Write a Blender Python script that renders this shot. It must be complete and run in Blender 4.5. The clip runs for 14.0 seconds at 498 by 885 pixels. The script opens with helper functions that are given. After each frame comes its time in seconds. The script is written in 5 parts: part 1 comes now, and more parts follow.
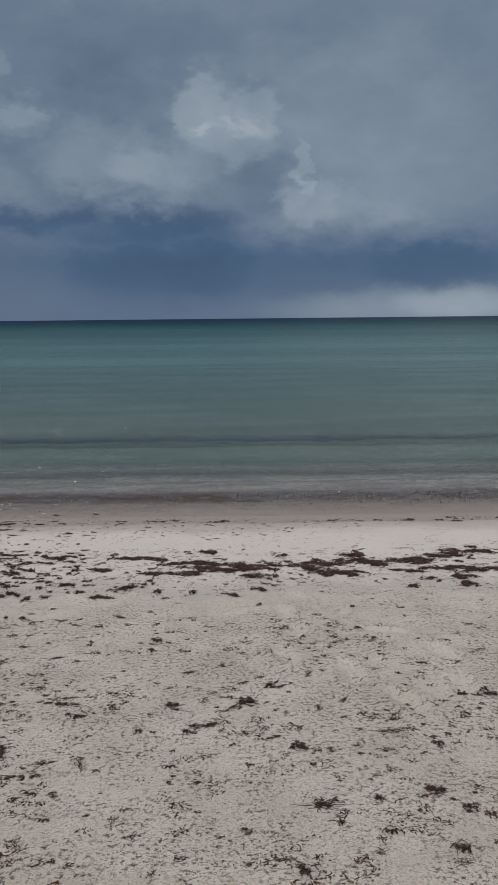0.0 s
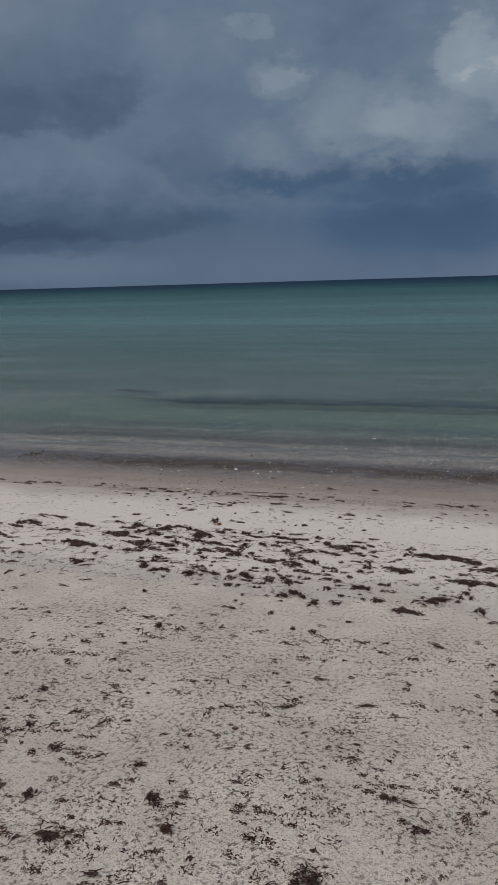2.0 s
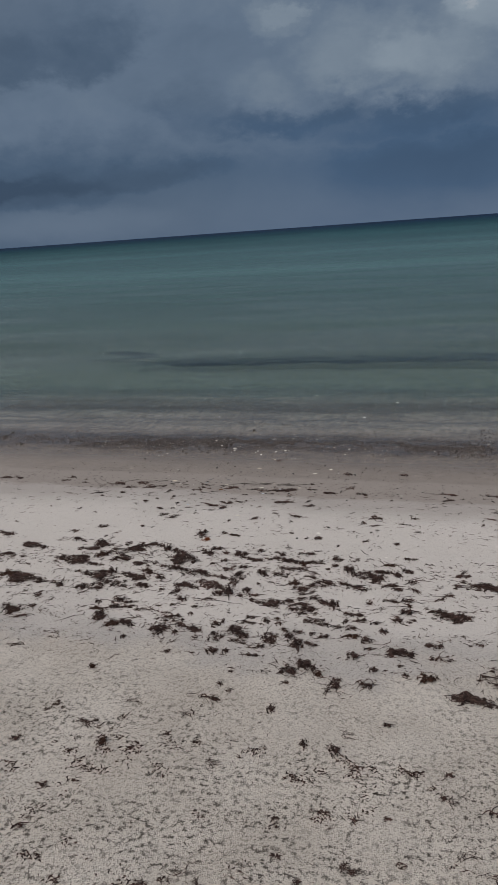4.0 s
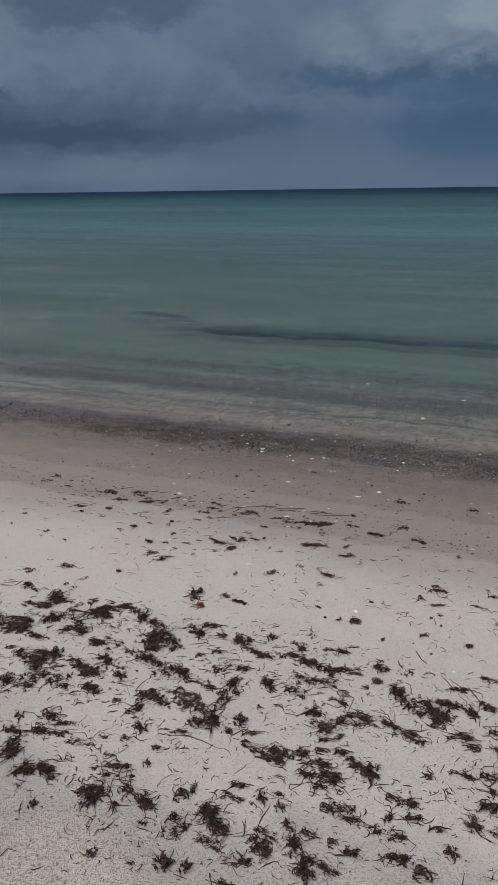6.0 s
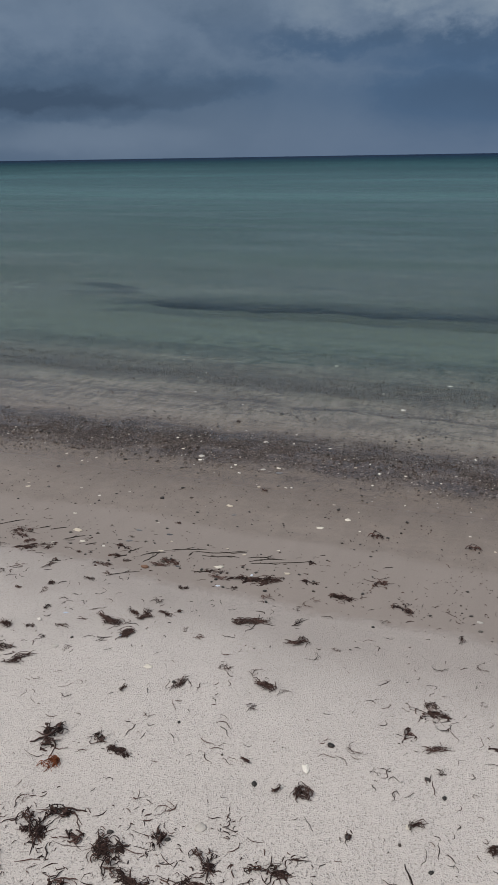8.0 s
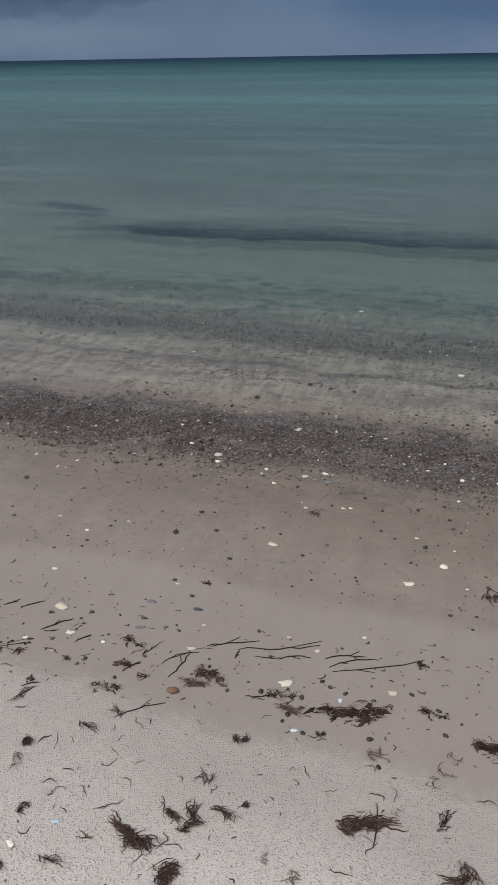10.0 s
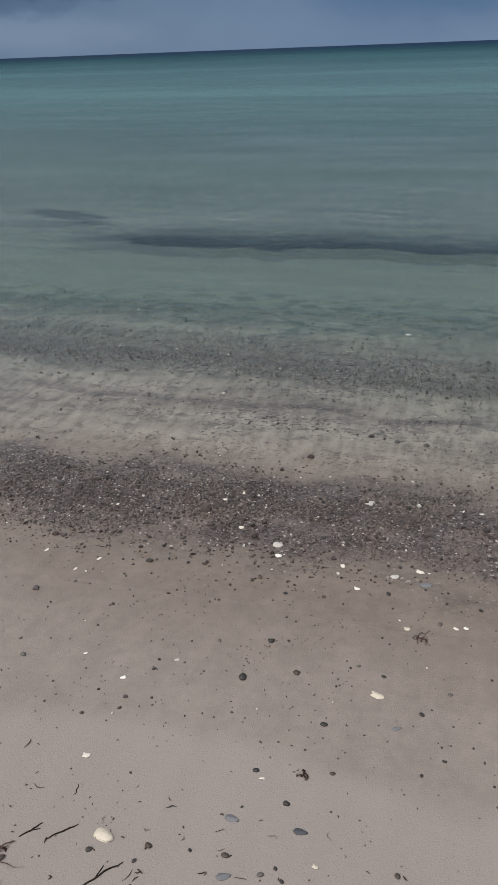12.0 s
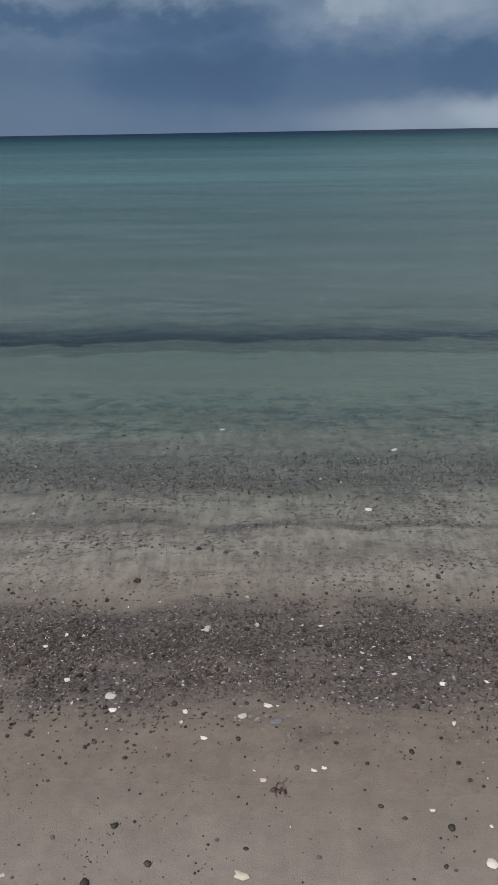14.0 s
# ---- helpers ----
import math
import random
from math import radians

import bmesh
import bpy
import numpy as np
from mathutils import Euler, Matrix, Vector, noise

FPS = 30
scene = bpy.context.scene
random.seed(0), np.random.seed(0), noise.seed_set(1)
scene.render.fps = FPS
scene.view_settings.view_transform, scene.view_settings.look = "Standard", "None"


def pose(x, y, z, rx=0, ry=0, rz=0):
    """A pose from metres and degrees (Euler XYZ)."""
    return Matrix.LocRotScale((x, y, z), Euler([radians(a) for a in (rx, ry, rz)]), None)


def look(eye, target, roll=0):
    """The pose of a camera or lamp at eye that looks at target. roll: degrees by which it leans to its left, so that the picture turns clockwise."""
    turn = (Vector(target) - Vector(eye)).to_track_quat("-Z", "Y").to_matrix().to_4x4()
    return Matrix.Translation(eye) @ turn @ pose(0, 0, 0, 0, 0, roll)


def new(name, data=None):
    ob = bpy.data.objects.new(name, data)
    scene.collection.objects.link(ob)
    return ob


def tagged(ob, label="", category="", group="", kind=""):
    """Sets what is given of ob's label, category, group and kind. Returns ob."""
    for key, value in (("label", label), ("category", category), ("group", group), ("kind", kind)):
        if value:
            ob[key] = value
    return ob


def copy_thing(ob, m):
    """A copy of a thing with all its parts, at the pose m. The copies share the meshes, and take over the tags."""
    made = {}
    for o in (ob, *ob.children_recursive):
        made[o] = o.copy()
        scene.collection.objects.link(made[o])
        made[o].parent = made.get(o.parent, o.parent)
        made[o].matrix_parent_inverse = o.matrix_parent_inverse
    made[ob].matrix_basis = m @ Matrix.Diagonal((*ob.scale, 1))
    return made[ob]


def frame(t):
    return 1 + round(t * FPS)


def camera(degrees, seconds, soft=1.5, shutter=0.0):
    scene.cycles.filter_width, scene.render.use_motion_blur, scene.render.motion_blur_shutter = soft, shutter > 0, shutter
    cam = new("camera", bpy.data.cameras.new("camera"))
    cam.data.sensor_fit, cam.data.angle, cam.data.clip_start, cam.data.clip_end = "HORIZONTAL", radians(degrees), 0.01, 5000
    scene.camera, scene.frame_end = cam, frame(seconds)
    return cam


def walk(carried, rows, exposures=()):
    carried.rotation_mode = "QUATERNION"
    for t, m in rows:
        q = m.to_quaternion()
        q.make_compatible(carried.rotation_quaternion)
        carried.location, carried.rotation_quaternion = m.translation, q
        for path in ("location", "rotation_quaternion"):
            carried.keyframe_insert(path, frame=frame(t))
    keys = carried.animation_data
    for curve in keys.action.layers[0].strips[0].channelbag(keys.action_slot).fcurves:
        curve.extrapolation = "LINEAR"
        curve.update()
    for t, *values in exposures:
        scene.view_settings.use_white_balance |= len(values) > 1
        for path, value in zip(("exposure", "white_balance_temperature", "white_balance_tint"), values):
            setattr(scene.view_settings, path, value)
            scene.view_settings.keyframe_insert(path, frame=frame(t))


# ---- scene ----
cam = camera(36.5, 14.0)
PATH = [
    (0, (-0.005, 0.05, 1.417), (0.015, 2.023, 1.092), -0.6),
    (0.1, (-0.06, 0.087, 1.415), (-0.163, 2.054, 1.068), -1.2),
    (0.3, (-0.141, 0.171, 1.406), (-0.496, 2.108, 1.056), -2.0),
    (0.5, (-0.214, 0.272, 1.396), (-0.754, 2.168, 1.057), -2.0),
    (1, (-0.384, 0.589, 1.365), (-1.03, 2.447, 1.008), -1.9),
    (1.5, (-0.559, 0.873, 1.329), (-1.134, 2.736, 0.883), -0.4),
    (2, (-0.596, 1.196, 1.286), (-1.208, 3.054, 0.871), -1.7),
    (2.2, (-0.611, 1.342, 1.269), (-1.323, 3.176, 0.908), -3.3),
    (4.3, (-0.996, 2.827, 1.191), (-1.615, 4.643, 0.626), -3.6),
    (4.5, (-1.045, 2.975, 1.173), (-1.684, 4.779, 0.592), -2.1),
    (5, (-1.107, 3.336, 1.146), (-1.911, 5.072, 0.565), -2.6),
    (5.5, (-1.243, 3.67, 1.137), (-1.995, 5.421, 0.529), -1.3),
    (6, (-1.281, 3.962, 1.146), (-2.024, 5.707, 0.511), -0.8),
    (6.5, (-1.31, 4.215, 1.138), (-2.129, 5.934, 0.524), -0.9),
    (7, (-1.431, 4.543, 1.079), (-2.173, 6.295, 0.464), -0.9),
    (7.5, (-1.488, 4.866, 1.024), (-2.176, 6.641, 0.41), -0.4),
    (7.7, (-1.504, 5.029, 0.984), (-2.19, 6.794, 0.339), -0.6),
    (9.8, (-2.203, 6.278, 0.845), (-2.76, 7.969, -0.065), -0.9),
    (10, (-2.294, 6.357, 0.845), (-2.861, 8.045, -0.065), -1.0),
    (10.5, (-2.421, 6.627, 0.817), (-3.102, 8.275, -0.089), -3.2),
    (11, (-2.54, 6.859, 0.809), (-3.241, 8.494, -0.104), -0.8),
    (11.5, (-2.726, 7.03, 0.816), (-3.267, 8.718, -0.11), -0.1),
    (12, (-2.82, 7.069, 0.817), (-3.363, 8.758, -0.107), -2.2),
    (12.5, (-2.902, 7.212, 0.842), (-3.616, 8.865, -0.028), -4.4),
    (13, (-2.889, 7.332, 0.862), (-3.599, 9.044, 0.11), -3.7),
    (13.5, (-2.871, 7.356, 0.879), (-3.298, 9.156, 0.118), -1.6),
    (14, (-2.887, 7.322, 0.906), (-2.961, 9.17, 0.145), -1.0),
]

EXPOSURES = [(0, -0.16, 6500, 10), (0.5, -0.18, 6500, 10), (1.5, -0.27, 6500, 10), (2, -0.27, 6500, 10), (4.5, -0.33, 6500, 10), (5, -0.31, 6500, 10), (6, -0.26, 6500, 10), (6.5, -0.05, 6500, 10), (7.5, -0.10, 6500, 10), (10, 0.09, 6450, 10), (11, 0.09, 6450, 10), (11.5, 0.30, 6450, 10), (12, 0.31, 6430, 10), (12.5, 0.12, 6450, 10), (13, 0.05, 6380, 10), (14, 0.06, 6350, 10)]
walk(cam, [(t, look(eye, target, roll)) for t, eye, target, roll in PATH], EXPOSURES)


# ---- node helper ----
class Nodes:
    """Short hand for building a node tree."""

    def __init__(self, tree):
        self.tree = tree
        tree.nodes.clear()

    def put(self, socket, value):
        if isinstance(value, bpy.types.NodeSocket):
            self.tree.links.new(value, socket)
        elif value is not None:
            socket.default_value = value

    def add(self, kind, inputs=None, out=0):
        node = self.tree.nodes.new(kind)
        for key, value in (inputs or {}).items():
            self.put(node.inputs[key], value)
        return node.outputs[out]

    def math(self, op, a, b=None, c=None, clamp=False):
        node = self.tree.nodes.new("ShaderNodeMath")
        node.operation, node.use_clamp = op, clamp
        for socket, value in zip(node.inputs, (a, b, c)):
            self.put(socket, value)
        return node.outputs[0]

    def vmath(self, op, a, b=None, out=0):
        node = self.tree.nodes.new("ShaderNodeVectorMath")
        node.operation = op
        self.put(node.inputs[0], a)
        if b is not None:
            self.put(node.inputs[3 if op == "SCALE" else 1], b)
        return node.outputs[out]

    def split(self, vector):
        node = self.tree.nodes.new("ShaderNodeSeparateXYZ")
        self.put(node.inputs[0], vector)
        return node.outputs

    def join(self, x=0.0, y=0.0, z=0.0):
        return self.add("ShaderNodeCombineXYZ", {0: x, 1: y, 2: z})

    def step(self, value, low, high, to_low=0.0, to_high=1.0, curve="SMOOTHSTEP"):
        node = self.tree.nodes.new("ShaderNodeMapRange")
        node.interpolation_type = curve
        for i, v in enumerate((value, low, high, to_low, to_high)):
            self.put(node.inputs[i], v)
        return node.outputs[0]

    def noise(self, vector, scale, detail=3.0, rough=0.55, out=0, warp=0.0):
        return self.add("ShaderNodeTexNoise", {"Vector": vector, "Scale": scale, "Detail": detail, "Roughness": rough, "Distortion": warp}, out)

    def mix(self, f, a, b):
        node = self.tree.nodes.new("ShaderNodeMix")
        node.data_type = "RGBA"
        self.put(node.inputs[0], f)
        self.put(node.inputs[6], a if isinstance(a, bpy.types.NodeSocket) else (*a, 1))
        self.put(node.inputs[7], b if isinstance(b, bpy.types.NodeSocket) else (*b, 1))
        return node.outputs[2]

    def scale(self, colour, by):
        return self.vmath("SCALE", colour, by)

    def ramp(self, f, stops, curve="LINEAR"):
        node = self.tree.nodes.new("ShaderNodeValToRGB")
        node.color_ramp.interpolation = curve
        el = node.color_ramp.elements
        while len(el) < len(stops):
            el.new(0.5)
        for e, (p, c) in zip(el, stops):
            e.position, e.color = p, (*c, 1)
        self.put(node.inputs[0], f)
        return node.outputs[0]

    def bump(self, height, strength=0.5, distance=0.01, normal=None):
        return self.add("ShaderNodeBump", {"Strength": strength, "Distance": distance, "Height": height, "Normal": normal})

    def show(self, shader, kind="ShaderNodeOutputMaterial"):
        node = self.tree.nodes.new(kind)
        self.tree.links.new(shader, node.inputs[0])


def material(name):
    mat = bpy.data.materials.new(name)
    mat.use_nodes = True
    return mat, Nodes(mat.node_tree)


# ---- light: a storm front over the sea, brighter cloud behind and overhead ----
SUN_AZ, SUN_EL = radians(215), radians(52)
sun_way = Vector((math.sin(SUN_AZ) * math.cos(SUN_EL), math.cos(SUN_AZ) * math.cos(SUN_EL), math.sin(SUN_EL)))
sun = new("sun", bpy.data.lights.new("sun", "SUN"))
sun.data.energy, sun.data.angle, sun.data.color = 1.9, radians(18), (1.0, 0.95, 0.89)
sun.matrix_world = look(sun_way * 50, (0, 0, 0))

# cloud lobes: azimuth, elevation, half width, half height (degrees), lightness
LIGHT_EAST = [
    (-4.0, 8.6, 6.0, 1.4, 0.05), (-2.7, 14.8, 2.3, 2.1, 0.17), (1.1, 14.4, 2.0, 2.0, 0.15), (-0.3, 12.4, 3.0, 1.9, 0.13), (-5.0, 10.9, 4.2, 1.9, 0.1), (-9.8, 11.4, 4.7, 2.1, 0.1),
    (-15.1, 13.7, 2.3, 1.6, 0.12), (-14.6, 9.6, 4.7, 1.7, 0.06), (4.5, 10.5, 0.7, 2.3, 0.13), (4.0, 8.8, 1.3, 1.3, 0.08), (9.0, 12.0, 10.0, 6.5, 0.15), (5.2, 8.0, 2.4, 1.5, 0.10), (9.5, 7.4, 4.5, 1.1, 0.06),
    (13.0, 0.4, 10.0, 1.8, 0.25), (16.6, 1.0, 5.1, 1.1, 0.16),
]
DARK_EAST = [
    (1.7, 10.0, 1.9, 1.9, -0.1), (-10.0, 6.9, 9.0, 1.2, -0.12), (-6.7, 19.0, 8.5, 1.9, -0.07), (-11.9, 17.1, 3.8, 1.3, -0.06), (3.1, 3.5, 16.0, 2.2, -0.07), (16.0, 3.6, 6.0, 1.6, -0.09),
    (9.2, 14.0, 3.8, 2.5, -0.03),
]
LIGHT_MIDDLE = [
    (-14.7, 13.8, 1.7, 0.9, 0.1), (-10.7, 10.4, 3.6, 1.9, 0.07), (-5.8, 9.5, 4.2, 2.3, 0.1), (-9.0, 8.0, 1.9, 0.9, 0.06), (-17.3, 16.9, 1.9, 0.9, 0.12),
    (-21.3, 15.5, 4.7, 2.1, 0.05), (-2.1, 14.6, 2.5, 3.0, 0.1), (-15.4, 8.7, 3.8, 1.3, 0.05), (-31.0, 1.2, 7.2, 1.3, 0.07), (-32.0, 8.7, 5.1, 2.5, 0.04),
]
DARK_MIDDLE = [
    (-33.0, 13.5, 4.0, 2.6, -0.06),
    (-10.0, 15.4, 3.0, 1.9, -0.06), (-6.0, 3.9, 6.5, 3.9, -0.09), (-33.2, 3.4, 5.5, 0.9, -0.10), (-27.6, 5.9, 6.4, 1.7, -0.03), (-1.2, 6.3, 3.4, 0.6, -0.05),
]
LIGHT_WEST = [
    (-43.2, 5.2, 2.6, 1.5, 0.16), (-43.0, 5.2, 1.7, 1.0, 0.14), (-43.2, 5.1, 1.1, 0.7, 0.16), (-38.0, 3.0, 1.6, 0.5, 0.07), (-39.7, 7.5, 5.1, 1.7, 0.06), (-34.9, 1.6, 7.2, 1.1, 0.05), (-41.5, 1.1, 3.4, 1.1, 0.06),
]
DARK_WEST = [
    (-40.1, 6.0, 1.7, 0.5, -0.14), (-39.0, 3.8, 5.1, 0.8, -0.09),
]
# rounded cloud bases, darkest along their lower edge
UNDERSIDES = [(-33.0, 14.6, 8.5, 4.2, -0.17), (-17.0, 9.9, 8.0, 3.4, -0.12), (-5.0, 11.2, 10.0, 4.4, -0.09), (-33.0, 5.4, 13.0, 2.1, -0.12), (-30.9, 3.0, 2.6, 1.0, -0.05), (-37.6, 3.6, 2.8, 0.9, -0.05), (-40.4, 6.6, 1.6, 0.6, -0.10)]

world = bpy.data.worlds.new("storm_sky")
world.use_nodes = True
scene.world = world
g = Nodes(world.node_tree)
way = g.add("ShaderNodeTexCoord", out=0)
wx, wy, wz = g.split(way)
az = g.math("MULTIPLY", g.math("ARCTAN2", wx, wy), 57.2958)
el = g.math("MULTIPLY", g.math("ARCSINE", wz), 57.2958)
stretched = g.vmath("MULTIPLY", way, (1.0, 1.0, 1.7))
ripple = g.noise(stretched, 13.0, 6.0, 0.56, out=1)
puff = g.split(g.vmath("SUBTRACT", ripple, (0.5, 0.5, 0.5)))
calm = g.step(el, 0.5, 9.0, 0.25, 1.0)
tuft = g.split(g.vmath("SUBTRACT", g.noise(stretched, 45.0, 5.0, 0.6, out=1), (0.5, 0.5, 0.5)))
waz = g.math("MULTIPLY_ADD", g.math("MULTIPLY", puff[0], calm), 5.0, g.math("MULTIPLY_ADD", g.math("MULTIPLY", tuft[0], calm), 2.2, az))
wel = g.math("MULTIPLY_ADD", g.math("MULTIPLY", puff[1], calm), 4.5, g.math("MULTIPLY_ADD", g.math("MULTIPLY", tuft[1], calm), 2.0, el))
level = g.step(wel, 4.0, 8.0, 0.285, 0.475)
level = g.math("ADD", level, g.step(el, 0.0, 5.0, 0.095, 0.0))
level = g.math("ADD", level, g.step(el, 12.0, 26.0, 0.0, 0.06))
level = g.math("ADD", level, g.step(az, -40.0, -8.0, -0.09, 0.0))
level = g.math("ADD", level, g.step(az, -8.0, 10.0, 0.0, 0.02))
for a, e, w, h, gain in LIGHT_EAST + DARK_EAST + LIGHT_MIDDLE + DARK_MIDDLE + LIGHT_WEST + DARK_WEST:
    u = g.math("MULTIPLY", g.math("SUBTRACT", waz, a), 1 / w)
    v = g.math("MULTIPLY", g.math("SUBTRACT", wel, e), 1 / h)
    d = g.math("MULTIPLY_ADD", u, u, g.math("MULTIPLY", v, v))
    level = g.math("ADD", level, (g.step(d, 0.35, 1.25, 0.95 * gain, 0.0) if w < 3.2 else g.step(d, 0.0, 1.6, 1.1 * gain, 0.0)) if gain > 0 else g.step(d, 0.0, 1.7, gain, 0.0))
billow = g.noise(stretched, 13.0, 7.0, 0.56, warp=0.35)
strength = g.step(el, 2.0, 10.0, 0.07, 0.24)
level = g.math("MULTIPLY_ADD", g.math("SUBTRACT", billow, 0.5), strength, level)
for a, e, w, h, gain in UNDERSIDES:
    u = g.math("MULTIPLY", g.math("SUBTRACT", waz, a), 1 / w)
    v = g.math("MULTIPLY", g.math("SUBTRACT", wel, e), 1 / h)
    d = g.math("SQRT", g.math("MULTIPLY_ADD", u, u, g.math("MULTIPLY", v, v)))
    shade = g.math("MULTIPLY", g.step(d, 0.0, 0.95, 0.0, gain), g.step(d, 0.93, 1.22, 1.0, 0.0))
    level = g.math("ADD", level, g.math("MULTIPLY", shade, g.step(v, -0.45, 0.25, 1.0, 0.0)))
broad = g.noise(stretched, 3.5, 3.0)
level = g.math("MULTIPLY_ADD", g.math("SUBTRACT", broad, 0.5), 0.14, level)
clouds = g.ramp(level, [(0.0, (0.038, 0.077, 0.148)), (0.22, (0.066, 0.123, 0.220)), (0.45, (0.149, 0.207, 0.300)), (0.62, (0.214, 0.271, 0.352)), (0.85, (0.315, 0.380, 0.455)), (1.0, (0.55, 0.57, 0.60))])
high = g.ramp(level, [(0.0, (0.052, 0.086, 0.142)), (0.22, (0.084, 0.130, 0.200)), (0.45, (0.149, 0.207, 0.292)), (0.62, (0.211, 0.272, 0.348)), (0.85, (0.312, 0.380, 0.450)), (1.0, (0.55, 0.57, 0.60))])
clouds = g.mix(g.math("MAXIMUM", g.step(el, 5.5, 10.0), g.step(az, -26.0, -10.0, 0.65, 0.0)), clouds, high)
# the deck thins overhead and towards the sun behind the beach
facing = g.vmath("DOT_PRODUCT", way, tuple(sun_way), out=1)
thin = g.math("MAXIMUM", g.step(el, 28.0, 75.0), g.step(facing, -0.1, 0.95))
lit = g.mix(thin, clouds, g.mix(billow, (0.92, 0.98, 1.06), (1.42, 1.42, 1.42)))
clear_sky = world.node_tree.nodes.new("ShaderNodeTexSky")
clear_sky.sky_type, clear_sky.sun_disc, clear_sky.sun_elevation, clear_sky.sun_rotation = "NISHITA", False, SUN_EL, SUN_AZ
clear = clear_sky.outputs[0]
SKY_SHARE = 0.05
sky = g.vmath("ADD", g.scale(lit, 1 - SKY_SHARE), g.scale(g.scale(clear, 0.06), SKY_SHARE))
g.show(g.add("ShaderNodeBackground", {"Color": sky, "Strength": 1.0}), "ShaderNodeOutputWorld")


# ---- the lie of the beach ----
WATER = -0.858
LIE_Y = [-4900, -40, -6, -2, 0, 2.6, 3.5, 4.6, 5.3, 6.2, 7.0, 7.8, 8.1, 8.5, 9.0, 9.4, 9.8, 10.6, 11.3, 12.2, 13.0, 14.2, 16, 22, 60, 300, 4900]
LIE_Z = [0.9, 0.7, 0.35, 0.16, -0.03, -0.318, -0.40, -0.498, -0.535, -0.572, -0.608, -0.708, -0.753, -0.815, -0.843, -0.852, -0.864, -0.886, -0.902, -0.922, -0.938, -0.955, -0.98, -1.3, -4.0, -8.0, -14.0]


def hashed(i, j, seed):
    h = np.sin(i * 127.1 + j * 311.7 + seed * 74.7) * 43758.5453
    return h - np.floor(h)


def value_noise(x, y, size, seed=0):
    """Smooth noise from -1 to 1 with blotches of that size."""
    x, y = np.asarray(x, float) / size, np.asarray(y, float) / size
    i, j = np.floor(x), np.floor(y)
    u, v = x - i, y - j
    u, v = u * u * (3 - 2 * u), v * v * (3 - 2 * v)
    low = hashed(i, j, seed) * (1 - u) + hashed(i + 1, j, seed) * u
    high = hashed(i, j + 1, seed) * (1 - u) + hashed(i + 1, j + 1, seed) * u
    return 2 * (low * (1 - v) + high * v) - 1


def smooth(v, a, b):
    t = np.clip((np.asarray(v, float) - a) / (b - a), 0, 1)
    return t * t * (3 - 2 * t)


FOOTPRINTS = [(0.27, 4.82, 10), (0.62, 4.78, -20), (0.23, 4.02, 15), (0.30, 4.40, -15), (0.85, 4.42, 60), (1.11, 4.02, 20), (1.09, 3.56, -10), (0.77, 3.39, 20), (0.55, 3.75, 0), (1.45, 3.3, -15)]


def height(x, y):
    """The ground's height, with its relief, for arrays or numbers."""
    x, y = np.asarray(x, float), np.asarray(y, float)
    z = sum(np.interp(y + d, LIE_Y, LIE_Z) for d in (-0.12, -0.06, 0, 0.06, 0.12)) / 5
    near = 1 - smooth(np.hypot(x, y), 30, 60)
    dry = (1 - smooth(y + 0.12 * value_noise(x, y, 0.7, 5), 7.5, 8.0)) * near
    rough = dry * (1 - 0.55 * smooth(y + 0.15 * value_noise(x, y, 0.6, 4), 5.2, 5.6))
    z = z + 0.012 * dry * value_noise(x, y, 1.1, 1) + 0.007 * rough * value_noise(x, y, 0.33, 2) + 0.0045 * rough * value_noise(x, y, 0.11, 3) + 0.0028 * rough * value_noise(x, y, 0.05, 9)
    wet = smooth(y, 8.0, 8.6) * near
    z = z + wet * (0.003 * value_noise(x * 0.5, y, 0.25, 6) + 0.0015 * value_noise(x * 0.4, y, 0.08, 7))
    z = z + smooth(y, 9.6, 10.6) * near * (0.006 * value_noise(x * 0.25, y, 0.3, 8) + 0.007 * np.sin(y * 7.0 + 1.5 * value_noise(x, y, 2.0, 11)) * (1 - smooth(y, 13, 15)))
    for fx, fy, turn in FOOTPRINTS:
        c, s = math.cos(radians(turn)), math.sin(radians(turn))
        u, v = ((x - fx) * c + (y - fy) * s) / 0.06, (-(x - fx) * s + (y - fy) * c) / 0.14
        d = u * u + v * v
        z = z - 0.030 * np.exp(-d * d) + 0.014 * np.exp(-((np.sqrt(d) - 1.35) / 0.3) ** 2)
    return z


def lines(fine_low, fine_high, step, low, high, first):
    """Grid lines, even in the middle and ever wider apart towards both ends."""
    middle = list(np.arange(fine_low, fine_high, step))
    up, down, d, v = [], [], first, middle[-1]
    while v < high:
        v, d = v + d, d * 1.18
        up.append(min(v, high))
    d, v = first, middle[0]
    while v > low:
        v, d = v - d, d * 1.18
        down.append(max(v, low))
    return np.array(down[::-1] + middle + up)


def sheet(name, xs, ys, zs, mat):
    """A grid of quads over the lines xs and ys."""
    nx, ny = len(xs), len(ys)
    gx, gy = np.meshgrid(xs, ys)
    co = np.stack([gx, gy, zs(gx, gy)], -1).reshape(-1, 3)
    k = (np.arange(ny - 1)[:, None] * nx + np.arange(nx - 1)[None, :]).ravel()
    quads = np.stack([k, k + 1, k + nx + 1, k + nx], -1)
    return joined(name, co, quads, mat, smooth_faces=True)


